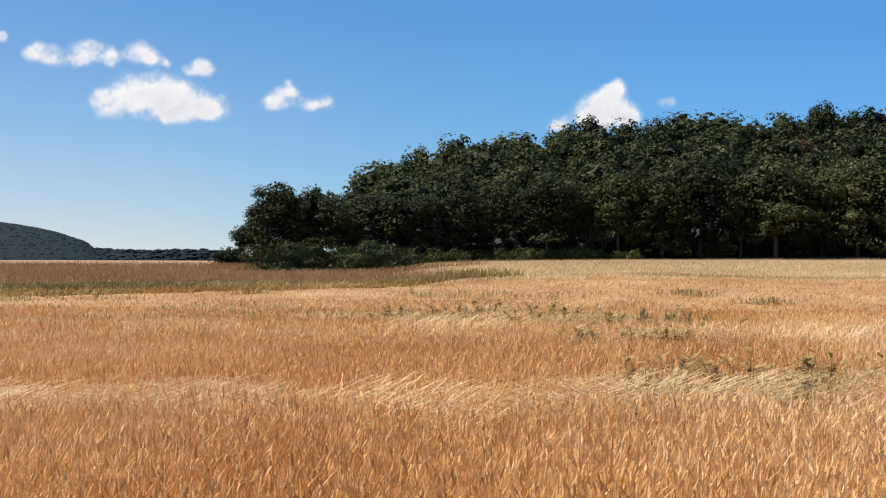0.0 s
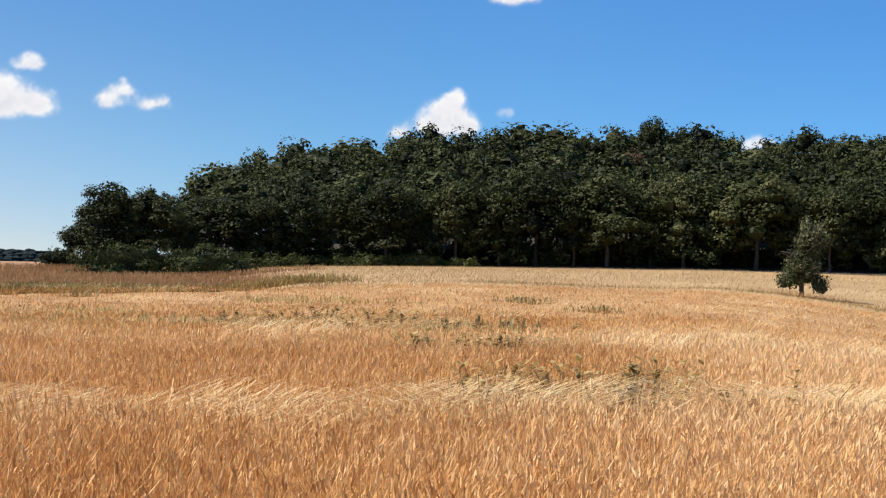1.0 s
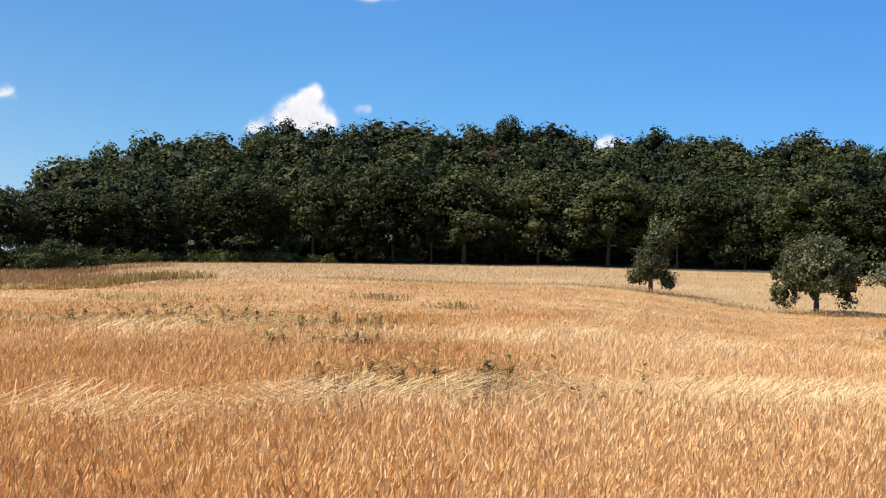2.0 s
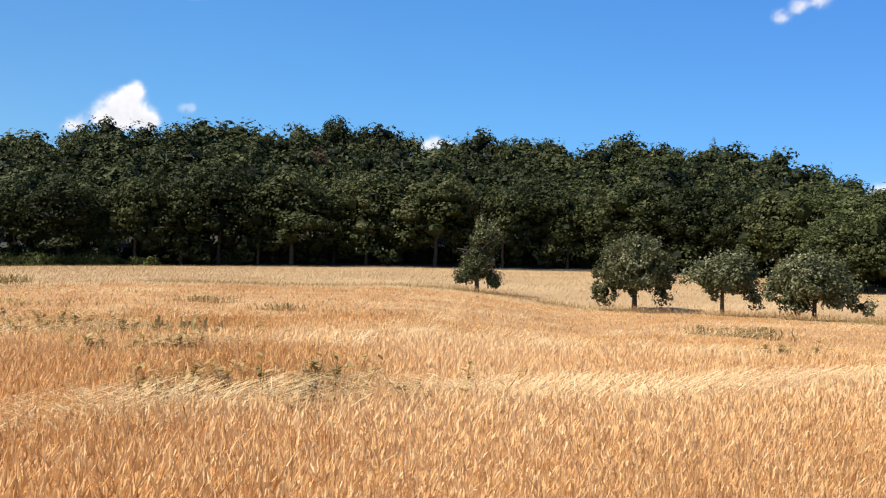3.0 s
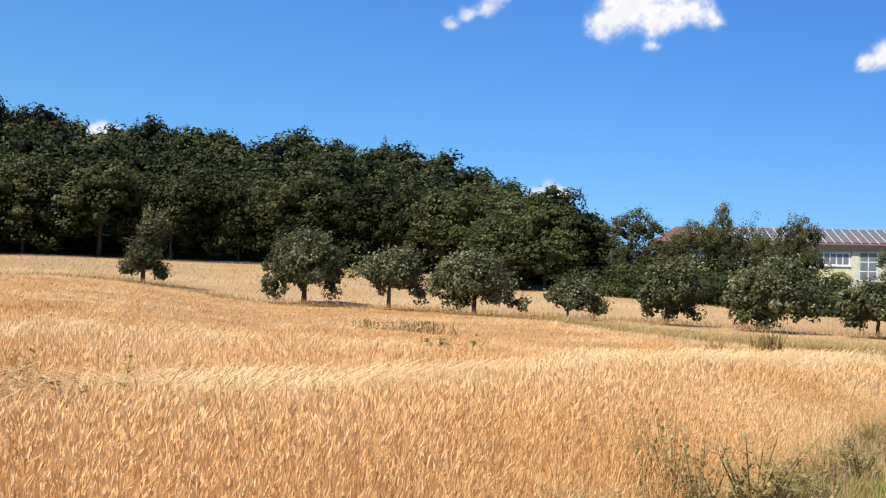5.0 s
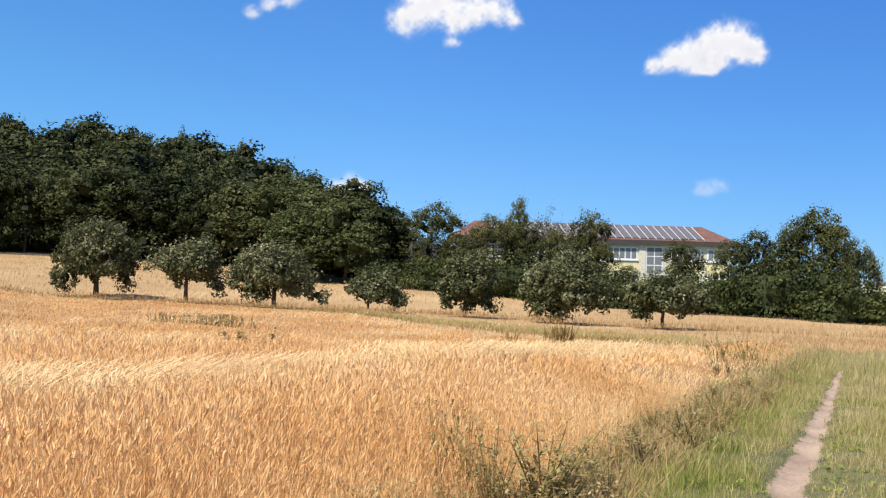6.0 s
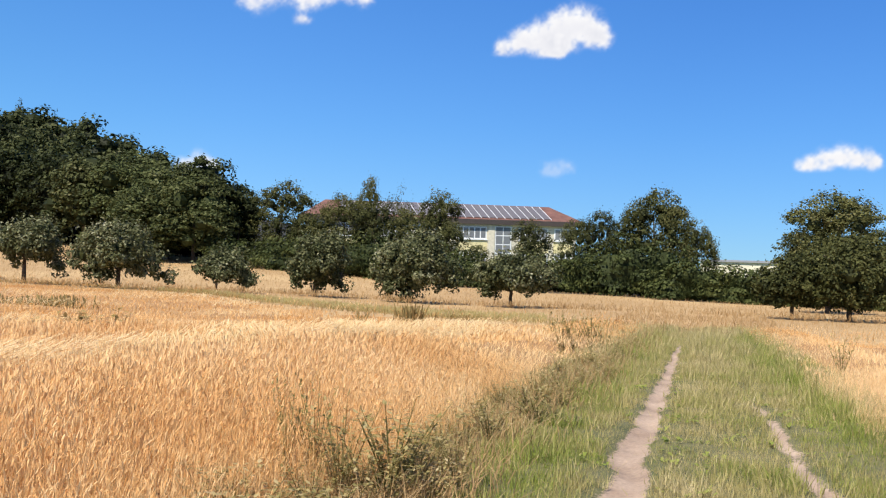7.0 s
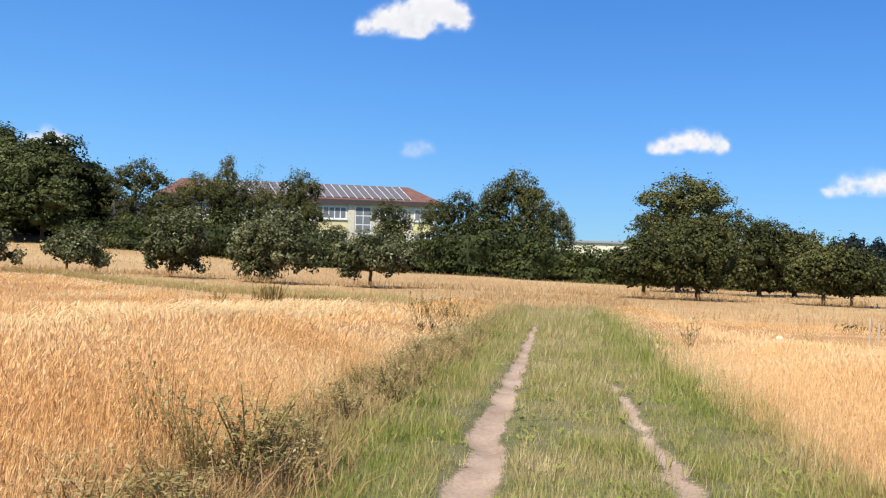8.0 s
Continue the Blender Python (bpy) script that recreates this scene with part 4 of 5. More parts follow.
def fruit_tree(az, r, height, masses, seed, label, mat=M_FRUIT, group="fruit trees along the meadow", clumps=150, per=46, leaf=0.19):
    """An old standard tree: short forked trunk, and the crown's masses (right, up, half width, half height)."""
    rs = np.random.RandomState(seed)
    ob = thing("fruit_tree", at(az, r), label, "tree", group, turn=-az)
    part("trunk", trunk_mesh("trunk", rs, height * 0.75, 0.032 * height, 8, height * 0.34), ob)
    full = []
    x0, z0, w0, t0 = masses[0]
    for x, z, w, t in masses:
        full.append(((x, rs.uniform(-0.25, 0.25) * w, z), (1.1 * w, w, 1.1 * t)))
    # boughs that tie the outer masses to the middle
    for x, z, w, t in masses[1:]:
        full.append(((0.6 * x + 0.4 * x0, 0, 0.55 * z + 0.45 * z0), (0.8 * w, 0.75 * w, 0.75 * t)))
    # the far and near sides of the crown
    for x, z, w, t in masses[:3]:
        for side in (-1, 1):
            full.append(((0.45 * x + rs.uniform(-0.2, 0.2), side * 0.85 * w, z - 0.25 * t), (0.62 * w, 0.55 * w, 0.75 * t)))
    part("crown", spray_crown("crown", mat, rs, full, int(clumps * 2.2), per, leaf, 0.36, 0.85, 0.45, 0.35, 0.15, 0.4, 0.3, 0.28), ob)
    return ob


OLD = "round-crowned old fruit tree in dry meadow grass"
fruit_tree(25.11, 89, 4.9, ((0.1, 2.2, 1.15, 1.1), (0.75, 4.3, 0.75, 0.75), (-1.0, 1.3, 0.6, 0.42), (1.25, 0.85, 0.55, 0.35), (0.5, 5.0, 0.42, 0.42), (1.5, 4.2, 0.4, 0.35)), 199, "slender two-tiered fruit tree in dry meadow grass", clumps=110)
fruit_tree(32.8, 82, 5.2, ((0.0, 3.2, 2.3, 1.7), (0.6, 4.6, 1.0, 0.7), (-2.0, 2.6, 0.8, 1.0), (-2.05, 1.35, 0.75, 0.85), (1.9, 1.3, 0.7, 0.9), (2.1, 2.9, 0.7, 0.85), (-0.3, 1.35, 0.45, 0.45)), 200, "broad fruit tree with hanging skirts over dry grass", clumps=190)
fruit_tree(36.95, 78, 4.1, ((0.5, 2.8, 1.5, 1.1), (-1.75, 2.5, 0.8, 0.5), (1.6, 2.2, 0.65, 0.7), (1.9, 1.55, 0.42, 0.45), (2.05, 1.05, 0.36, 0.4), (-0.7, 1.5, 0.45, 0.4), (-1.1, 3.3, 0.55, 0.38)), 201, "spreading fruit tree with a forked trunk in dry grass", clumps=120)
fruit_tree(41.15, 75, 4.1, ((0.0, 2.7, 1.95, 1.2), (-1.9, 2.1, 0.9, 1.0), (1.6, 1.7, 1.05, 0.7), (-1.15, 0.85, 0.9, 0.6), (2.25, 1.35, 0.7, 0.6), (2.75, 0.9, 0.5, 0.52)), 202, "wide dense fruit tree whose boughs sweep the dry grass", clumps=180)
fruit_tree(45.78, 71, 2.4, ((0.5, 1.5, 1.15, 0.65), (-0.7, 1.4, 0.55, 0.5), (0.0, 2.05, 0.55, 0.35), (1.3, 1.1, 0.5, 0.42), (1.6, 0.8, 0.4, 0.36), (2.0, 0.65, 0.25, 0.26)), 203, "small low fruit tree in dry meadow grass", clumps=95)
fruit_tree(50.55, 70, 3.9, ((0.4, 2.35, 1.45, 1.2), (0.8, 3.25, 0.85, 0.55), (-0.8, 1.8, 0.75, 0.85), (-1.2, 0.85, 0.32, 0.42), (1.55, 0.75, 0.45, 0.48), (0.5, 0.85, 0.55, 0.42)), 204, OLD, clumps=140)
fruit_tree(55.17, 68, 4.1, ((0.2, 2.35, 1.75, 1.2), (0.8, 3.4, 0.9, 0.55), (-1.45, 1.95, 0.8, 0.9), (-0.3, 0.85, 1.2, 0.62), (2.05, 1.7, 0.75, 0.95)), 205, "large full fruit tree with leaves almost to the ground", clumps=180)
fruit_tree(60.2, 67, 3.0, ((0.3, 2.0, 1.65, 0.9), (-1.35, 1.85, 0.85, 0.65), (1.8, 1.7, 0.7, 0.65), (-1.0, 1.05, 0.55, 0.35), (1.2, 0.95, 0.55, 0.3)), 206, OLD, clumps=140)
for k, (az, r, h, w, b) in enumerate(((73.6, 66, 3.3, 3.7, 0.6), (76.15, 66, 4.2, 5.0, 0.6), (75.2, 80, 4.9, 5.0, 0.8), (79.0, 78, 4.3, 5.2, 0.3), (80.6, 80, 4.3, 4.5, 0.3), (81.95, 66, 3.0, 3.4, 0.7), (83.2, 66, 2.7, 3.4, 0.7))):
    m = h - b
    round_top = ((0.0, b + 0.62 * m, 0.4 * w, 0.36 * m), (-0.3 * w, b + 0.42 * m, 0.24 * w, 0.3 * m), (0.3 * w, b + 0.4 * m, 0.24 * w, 0.3 * m), (0.08 * w, b + 0.85 * m, 0.24 * w, 0.16 * m), (-0.05 * w, b + 0.25 * m, 0.3 * w, 0.22 * m))
    fruit_tree(az, r, h, round_top, 230 + k, "dark green fruit tree beside the farm track", M_GARDEN, "fruit trees beyond the track", 170, 40, 0.2)

M_LOCUST = foliage("light_feathery_leaves", ((0.0, (0.0124, 0.0166, 0.00552)), (0.3, (0.0464, 0.057, 0.0184)), (0.6, (0.108, 0.12, 0.0414)), (1.0, (0.227, 0.216, 0.101))), 0.25, 0.6, 0.25, 0.4)
LOCUST = [wood_tree(190 + k, 12.0, (9.5, 8.5)[k], 0.6, 210, 48, 0.34, 1.1, M_LOCUST, 0.5, True, 0.38, 0.42) for k in range(2)]

# a thin-leaved tree that lets the sky through
AIRY = [wood_tree(180 + k, 12.0, (8.5, 7.5)[k], 1.5, 95, 30, 0.24, 0.75, M_GARDEN, 0, True, 0.9, 0.5, 0.6) for k in range(2)]



def build_tree_grass():
    """Tall bleached grass left standing before the fruit trees, where the plough turns."""
    n = 5200
    az = rng.uniform(22, 84, n)
    r = np.interp(az, (25.1, 32.8, 36.95, 41.15, 45.8, 50.5, 55.2, 60.2, 64, 73, 84), (89, 82, 78, 75, 71, 70, 68, 67, 66, 66, 66)) - 1.9 + rng.normal(0, 0.5, n)
    x, y = r * np.sin(np.radians(az)), r * np.cos(np.radians(az))
    k = rng.rand(n) < 0.25 + 0.9 * smooth_noise(az, az * 0, 1.3, 94)
    x, y, n = x[k], y[k], int(k.sum())
    a = scatter(*SHEAF, np.stack([x, y, land(x, y)], 1), rng.uniform(0, 6.28, n), rng.uniform(0.3, 0.52, n), rng.normal(0, 0.3, (n, 2)), np.clip(rng.normal(0.75, 0.2, n), 0, 1))
    stuff("dry_grass", mesh_of("dry_grass", a[0], a[1], M_HAY, a[2]), "tall bleached grass standing before the fruit trees", "grass")


build_tree_grass()

# big trees round the building: heading, distance, elevation of the top, crown's width, kind
for k, (az, r, el, w, kind) in enumerate((
        (39.6, 128, 3.9, 9.5, WOOD), (41.6, 124, 3.75, 10.0, LOCUST), (43.4, 122, 3.5, 9.0, LOCUST), (45.2, 120, 3.7, 9.0, WOOD), (46.7, 121, 2.4, 6.5, WOOD), (42.3, 116, 2.2, 8.0, LOCUST), (44.6, 116, 2.9, 7.5, LOCUST),
        (48.8, 116, 2.65, 6.0, GARDEN), (49.6, 118, 2.3, 5.0, AIRY), (50.4, 114, 1.3, 5.0, GARDEN), (51.9, 113, 2.1, 5.0, GARDEN), (53.0, 114, 3.0, 3.3, GARDEN), (53.4, 112, 2.0, 5.0, GARDEN), (54.6, 116, 2.5, 4.4, AIRY), (55.0, 112, 1.5, 4.6, GARDEN),
        (56.5, 112, 2.6, 4.6, GARDEN), (57.2, 110, 0.9, 3.4, GARDEN), (58.4, 108, -0.2, 3.6, GARDEN), (61.1, 106, 1.2, 4.2, GARDEN),
        (63.4, 104, 1.1, 4.0, GARDEN), (64.5, 104, 1.6, 4.8, GARDEN), (65.9, 106, 2.0, 4.4, GARDEN), (67.1, 104, 2.65, 6.0, GARDEN), (68.1, 103, 1.9, 4.5, GARDEN), (69.2, 104, 1.25, 3.8, GARDEN),
        (75.5, 106, 2.6, 8.8, GARDEN), (75.7, 109, 2.45, 8.4, GARDEN), (74.0, 104, 1.2, 4.4, GARDEN), (77.6, 104, 1.0, 6.0, GARDEN), (79.6, 104, 0.6, 6.5, GARDEN), (82.0, 100, -0.4, 5.5, GARDEN))):
    p = at(az, r)
    h = EYE + r * math.tan(radians(el + swell(az))) - p.z
    plant(kind[k % len(kind)], p, "thin-leaved tree that lets sky through near the building" if kind is AIRY else "broad tree with light feathery boughs before the wood" if kind is LOCUST else "dark green broadleaf tree near the building", "tree", "trees round the building", h / 12, w / 8.5, 50 * k)
for k, (az, r, w, el) in enumerate(((47.6, 112, 9, 0.2), (50.6, 109, 9, 0.3), (53.4, 107, 9, 0.1), (56.2, 105, 8, 0.0), (58.8, 102, 7, -0.9), (61.4, 100, 7, -0.4), (63.6, 98, 7, 0.0), (66.5, 97, 8, 0.4), (69.0, 95, 6, -0.6), (71.4, 94, 5, -0.95), (74.4, 94, 7, -0.8), (77.4, 92, 8, -0.4), (80.4, 92, 8, -0.6), (83.4, 92, 7, -1.0))):
    p = at(az, r)
    bush("hedge_bush", p, (w, 3.5, EYE + r * math.tan(radians(el + swell(az))) - p.z), 90 + k, "dense dark green hedge shrubs behind the meadow", 5200, 0.3, turn=-az)

# ---- building ----


def box(x0, x1, y0, y1, z0, z1, bevel=0.0):
    bm = bmesh.new()
    bmesh.ops.create_cube(bm, size=1.0)
    for v in bm.verts:
        v.co = Vector((x0 if v.co.x < 0 else x1, y0 if v.co.y < 0 else y1, z0 if v.co.z < 0 else z1))
    if bevel:
        bmesh.ops.bevel(bm, geom=bm.edges[:], offset=bevel, segments=1, affect="EDGES")
    return bm


def build_school():
    z0, eave, ridge, half = -2.4, 4.75, 6.9, 6.0
    a, b = at(50.9, 151), at(61.9, 158)
    a.z = b.z = 0
    d = (b - a)
    length = d.length
    ob = thing("building", ((a + b) / 2).to_tuple(), "long two-storey pale yellow building with red hipped roof", "building", turn=math.degrees(math.atan2(d.y, d.x)))
    L = length / 2 + 2.4
    walls = part("wall", (box(-L + 0.6, L - 0.6, -half, half, z0, eave - 0.3), M_CREAM), ob)
    bm = bmesh.new()
    o = 0.45
    lo = [bm.verts.new(p) for p in ((-L - o, -half - o, eave), (L + o, -half - o, eave), (L + o, half + o, eave), (-L - o, half + o, eave))]
    hi = [bm.verts.new(p) for p in ((-L + 2.4, 0, ridge), (L - 2.4, 0, ridge))]
    for fc in ((lo[0], lo[1], hi[1], hi[0]), (lo[1], lo[2], hi[1]), (lo[2], lo[3], hi[0], hi[1]), (lo[3], lo[0], hi[0])):
        bm.faces.new(fc)
    bm.faces.new(lo[::-1])
    part("roof", (bm, M_TILE), ob, "red tiled hipped roof")
    part("fascia", (box(-L - o - 0.03, L + o + 0.03, -half - o - 0.03, half + o + 0.03, eave - 0.55, eave + 0.08), M_DARKWOOD), ob, "dark brown eaves board")
    # windows of both floors, in groups, with yellow panels below them
    y = -half - 0.02
    for x, wide, panes in ((-14.7, 4.0, 5), (-9.5, 4.0, 5), (-4.3, 4.0, 5), (0.9, 4.0, 5), (9.2, 4.0, 5), (14.0, 2.5, 3)):
        step = (wide - 0.2) / panes
        for top in (eave - 0.85, eave - 4.2):
            w = part("window", (box(x, x + wide, y - 0.03, y + 0.05, top - 1.6, top), M_WHITE), ob, "white framed window")
            for c in range(panes):
                part("pane", (box(x + 0.18 + step * c, x + 0.02 + step * (c + 1), y - 0.05, y - 0.034, top - 1.45, top - 0.15), M_GLASS), w)
            part("sill", (box(x - 0.1, x + wide + 0.1, y - 0.15, y + 0.02, top - 1.72, top - 1.61), M_WHITE), w)
        part("spandrel", (box(x - 0.05, x + wide + 0.05, y - 0.02, y + 0.05, eave - 4.05, eave - 2.58), M_YELLOW), ob, "yellow panel below the window")
    # stair tower window
    part("pilaster", (box(5.05, 5.95, y - 0.12, y + 0.05, z0, eave - 0.5), M_CREAM), ob)
    st = part("stair_window", (box(6.0, 8.2, y - 0.06, y + 0.05, eave - 4.3, eave - 0.75), M_WHITE), ob, "tall white stairwell window")
    for i in range(2):
        for j in range(3):
            part("pane", (box(6.12 + 1.02 * i, 7.02 + 1.02 * i, y - 0.08, y - 0.064, eave - 4.15 + 1.14 * j, eave - 3.15 + 1.14 * j), M_GLASS), st)
    # solar panels in the roof's plane
    slope = math.atan2(ridge - eave, half + o)
    run = math.hypot(ridge - eave, half + o)
    tilt = Matrix.Translation((0, -half - o, eave)) @ Matrix.Rotation(slope, 4, "X")
    n = int((2 * L - 7.4) / 1.05)
    for i in range(n):
        x = -L + 4.1 + 1.05 * i
        p = part("solar_panel", (box(x, x + 0.86, 0.13 * run, 0.92 * run, 0.052, 0.09), M_PANEL), ob)
        p.matrix_basis = tilt
        p = part("panel_rail", (box(x + 0.92, x + 0.98, 0.1 * run, 0.95 * run, 0.02, 0.1), M_ALU), ob, "bright aluminium mounting rail")
        p.matrix_basis = tilt
    return ob


build_school()


def build_far_block():
    a = at(71.6, 200)
    a.z = 0
    ob = thing("far_building", a.to_tuple(), "low flat-roofed white building behind the hedge", "building", turn=-72)
    part("wall", (box(-8, 8, -4, 4, -7, -0.2), M_CREAM), ob)
    part("flat_roof", (box(-8.3, 8.3, -4.3, 4.3, -0.2, 0.1), M_GREYROOF), ob, "grey flat roof edge")


build_far_block()

# ---- far country ----


def build_hill(name, az0, az1, r, tops, depth, label, mat, leaf, count, seed):
    """A wooded ridge: a raised, uneven land form with tree crowns over it."""
    rs = np.random.RandomState(seed)
    nu, nv = 60, 14
    az = np.linspace(az0, az1, nu)
    el = np.interp(np.linspace(0, 1, nu), np.linspace(0, 1, len(tops)), tops) + swell(az)
    v = []
    for i in range(nu):
        for j in range(nv):
            k = j / (nv - 1)
            rr = r + depth * k
            h = (EYE + (r + depth) * math.tan(radians(el[i])) + 12) * math.sin(k * math.pi / 2) ** 0.9 - 12
            p = heading(az[i]) * rr
            v.append((p.x, p.y, h + rs.uniform(-1, 1) * leaf * 0.3))
    f = [(i * nv + j, (i + 1) * nv + j, (i + 1) * nv + j + 1, i * nv + j + 1) for i in range(nu - 1) for j in range(nv - 1)]
    ob = tagged(new(name, mesh_of(name, v, f, mat, np.full(len(v), 0.3), smooth=True)), label, "hill", kind="structure")
    V = np.array(v).reshape(nu, nv, 3)
    sets = []
    for _ in range(count):
        a, k = rs.uniform(0, nu - 1.01), rs.uniform(0, nv - 1.01)
        i, j = int(a), int(k)
        q = V[i, j] + (V[i + 1, j] - V[i, j]) * (a - i) + (V[i, j + 1] - V[i, j]) * (k - j)
        s = leaf * rs.uniform(0.6, 1.4)
        g, h = ball((q[0], q[1], q[2] - s * 0.1), (s * 1.6, s * 1.6, s * 0.5), rs, 3, 5)
        sets.append((g, h, np.full(len(g), rs.uniform(0, 1))))
    a, b, c = joined(*sets)
    stuff("far_woods", mesh_of("far_woods", a, b, mat, c), "distant dark green woods on a ridge, tinted bluish for haze", "woods")


# hills and ridges get their haze from the blue in M_FAR
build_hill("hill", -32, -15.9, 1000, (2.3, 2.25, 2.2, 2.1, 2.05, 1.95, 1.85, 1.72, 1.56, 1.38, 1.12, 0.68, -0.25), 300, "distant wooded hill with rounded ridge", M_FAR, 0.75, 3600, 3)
build_hill("hill", -17.5, -10, 3000, (0.3, 0.25, 0.12, 0.0), 600, "far wooded ridge on the horizon, tinted blue for haze", M_FAR, 8.0, 500, 4)
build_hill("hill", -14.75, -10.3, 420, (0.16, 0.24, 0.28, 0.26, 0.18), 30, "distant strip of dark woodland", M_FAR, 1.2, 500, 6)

for az, el, w in ((82.4, -0.2, 5.0), (83.1, 0.15, 4.0), (84.2, -0.1, 5.0), (85.0, -0.3, 6.0)):
    p = at(az, 170)
    ob = thing("far_tree", p.to_tuple(), "distant tree beyond the fields, tinted blue-green for haze", "tree", "distant trees")
    h = EYE + 170 * math.tan(radians(el + swell(az))) - p.z
    part("trunk", trunk_mesh("trunk", rsx, h * 0.7, 0.15, 4, 1.0), ob)
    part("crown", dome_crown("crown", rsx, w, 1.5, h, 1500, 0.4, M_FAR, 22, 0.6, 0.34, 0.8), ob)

# ---- clouds ----


def cloud(az, el, puffs, seed, strength=1.0, dist=4200.0):
    """A cumulus: a domed, ragged body of vapour; puffs are (right, up, radius) in degrees from its middle."""
    puffs = [(a, b, 1.3 * r) for a, b, r in puffs]
    el = el + float(swell(az))
    px, py, pr = np.array(puffs).T
    x0, x1, y0, y1 = (px - pr).min() - 0.5, (px + pr).max() + 0.5, (py - pr).min() - 0.4, (py + pr).max() + 0.4
    nu, nv = int((x1 - x0) / 0.055), int((y1 - y0) / 0.055)
    X, Y = np.meshgrid(np.linspace(x0, x1, nu), np.linspace(y0, y1, nv), indexing="ij")
    den = np.zeros_like(X)
    wx, wy = X + 0.3 * (smooth_noise(X, Y, 0.5, seed) - 0.5), Y + 0.3 * (smooth_noise(X, Y, 0.45, seed + 1) - 0.5)
    for a, b, r in puffs:
        den = den + np.exp(-1.6 * ((wx - a) ** 2 + ((wy - b) * 1.15) ** 2) / (r * r))
    n = 0.55 * smooth_noise(X, Y, 0.4, seed + 2) + 0.45 * smooth_noise(X, Y, 0.16, seed + 3)
    fine = smooth_noise(X, Y, 0.09, seed + 4)
    den = den * (0.62 + 0.76 * n) + 0.16 * (fine - 0.5) * np.clip(den * 2, 0, 1)
    den *= 0.25 + 0.75 * ease((Y - y0 - 0.45) / 0.55)
    alpha = ease((den - 0.12) / 1.15) * strength * np.clip(np.minimum.reduce([X - x0, x1 - X, Y - y0, y1 - Y]) * 4, 0, 1)
    scale = dist * math.tan(radians(1))
    v = np.stack([X * scale, -np.clip(den, 0, 1.2) * scale * 0.8, Y * scale], 2).reshape(-1, 3)
    i, j = np.meshgrid(np.arange(nu - 1), np.arange(nv - 1), indexing="ij")
    f = np.stack([i * nv + j, (i + 1) * nv + j, (i + 1) * nv + j + 1, i * nv + j + 1], -1).reshape(-1, 4)
    f = f[(alpha.reshape(-1)[f] > 0.004).any(1)]
    # sunlit tops and shaded, thicker parts are painted into the tint
    tint = np.clip(0.75 + 0.35 * Y / max(y1, 0.6) + 0.5 * (n - 0.5) - 0.06 - 0.3 * np.clip(den - 0.7, 0, 1), 0, 1)
    me = mesh_of("cloud", v, f, M_CLOUD, tint.reshape(-1), smooth=True)
    me.attributes.new("opacity", "FLOAT", "POINT").data.foreach_set("value", alpha.reshape(-1).astype(np.float32))
    ob = tagged(new("cloud", me), "small bright white cumulus cloud in blue sky", "cloud", "fair-weather clouds", "structure")
    ob.matrix_basis = Matrix.Translation(heading(az, el) * dist) @ Euler((radians(el), 0, radians(-az))).to_matrix().to_4x4()
    return ob


cloud(-20.9, 9.9, ((0, 0, 0.35), (0.1, 0.2, 0.2)), 300, 0.7)
cloud(-13.9, 7.3, ((-2.4, -0.1, 0.6), (-1.3, 0.3, 0.9), (0, 0.45, 1.05), (1.0, 0.15, 1.0), (1.9, -0.15, 0.8), (2.7, -0.2, 0.6), (0.6, -0.35, 0.7)), 310)
cloud(-16.4, 9.4, ((-3, 0, 0.45), (-2.2, -0.15, 0.5), (-1.2, -0.3, 0.5), (-0.6, 0.3, 0.6), (0.4, -0.05, 0.45), (1.6, 0.2, 0.55), (2.1, 0, 0.45), (2.9, -0.2, 0.3)), 320)
cloud(-11.9, 8.95, ((-0.5, -0.1, 0.35), (0, 0.1, 0.45), (0.45, -0.05, 0.35)), 330, 0.9)
cloud(-7.2, 7.7, ((-1.3, -0.3, 0.4), (-0.7, 0, 0.55), (-0.25, 0.4, 0.45), (0.6, -0.35, 0.45), (1.3, -0.2, 0.45)), 340)
cloud(8.0, 7.3, ((-0.9, -0.5, 0.65), (-0.3, 0, 0.85), (0.3, 0.5, 0.65), (0.55, 0.9, 0.4), (0.5, -0.4, 0.8), (1.1, -0.6, 0.5), (-2.3, -0.75, 0.5)), 350)
cloud(10.9, 7.4, ((0, 0, 0.35), (0.3, 0.1, 0.25)), 360, 0.35)
cloud(23.0, 5.95, ((-0.4, -0.1, 0.4), (0.1, 0.15, 0.4), (0.6, -0.1, 0.35)), 370, 0.9)
cloud(11.3, 13.2, ((-0.8, 0.1, 0.6), (0, -0.2, 0.5), (0.8, 0, 0.6), (-0.1, 0.5, 0.9)), 380)
cloud(36.8, 13.3, ((-0.9, 0.2, 0.5), (0.2, -0.15, 0.5), (0.6, -0.25, 0.4), (0, 0.7, 0.7)), 390, 0.8)
cloud(41.0, 12.3, ((-1.3, -0.7, 0.45), (-0.4, -0.2, 0.4), (0.4, 0.1, 0.45), (1.1, 0.5, 0.4), (1.5, 0.8, 0.35)), 400, 0.75)
cloud(49.5, 11.9, ((-2.4, -0.4, 0.7), (-1.5, 0.2, 1.0), (-0.6, 0.8, 1.0), (0.3, -0.3, 0.65), (1.2, 0.1, 0.65), (2.2, 0.3, 0.7), (3.0, -0.2, 0.45), (0, -1.4, 0.4), (-0.6, 1.5, 1.0), (1.0, 1.2, 0.6)), 410)
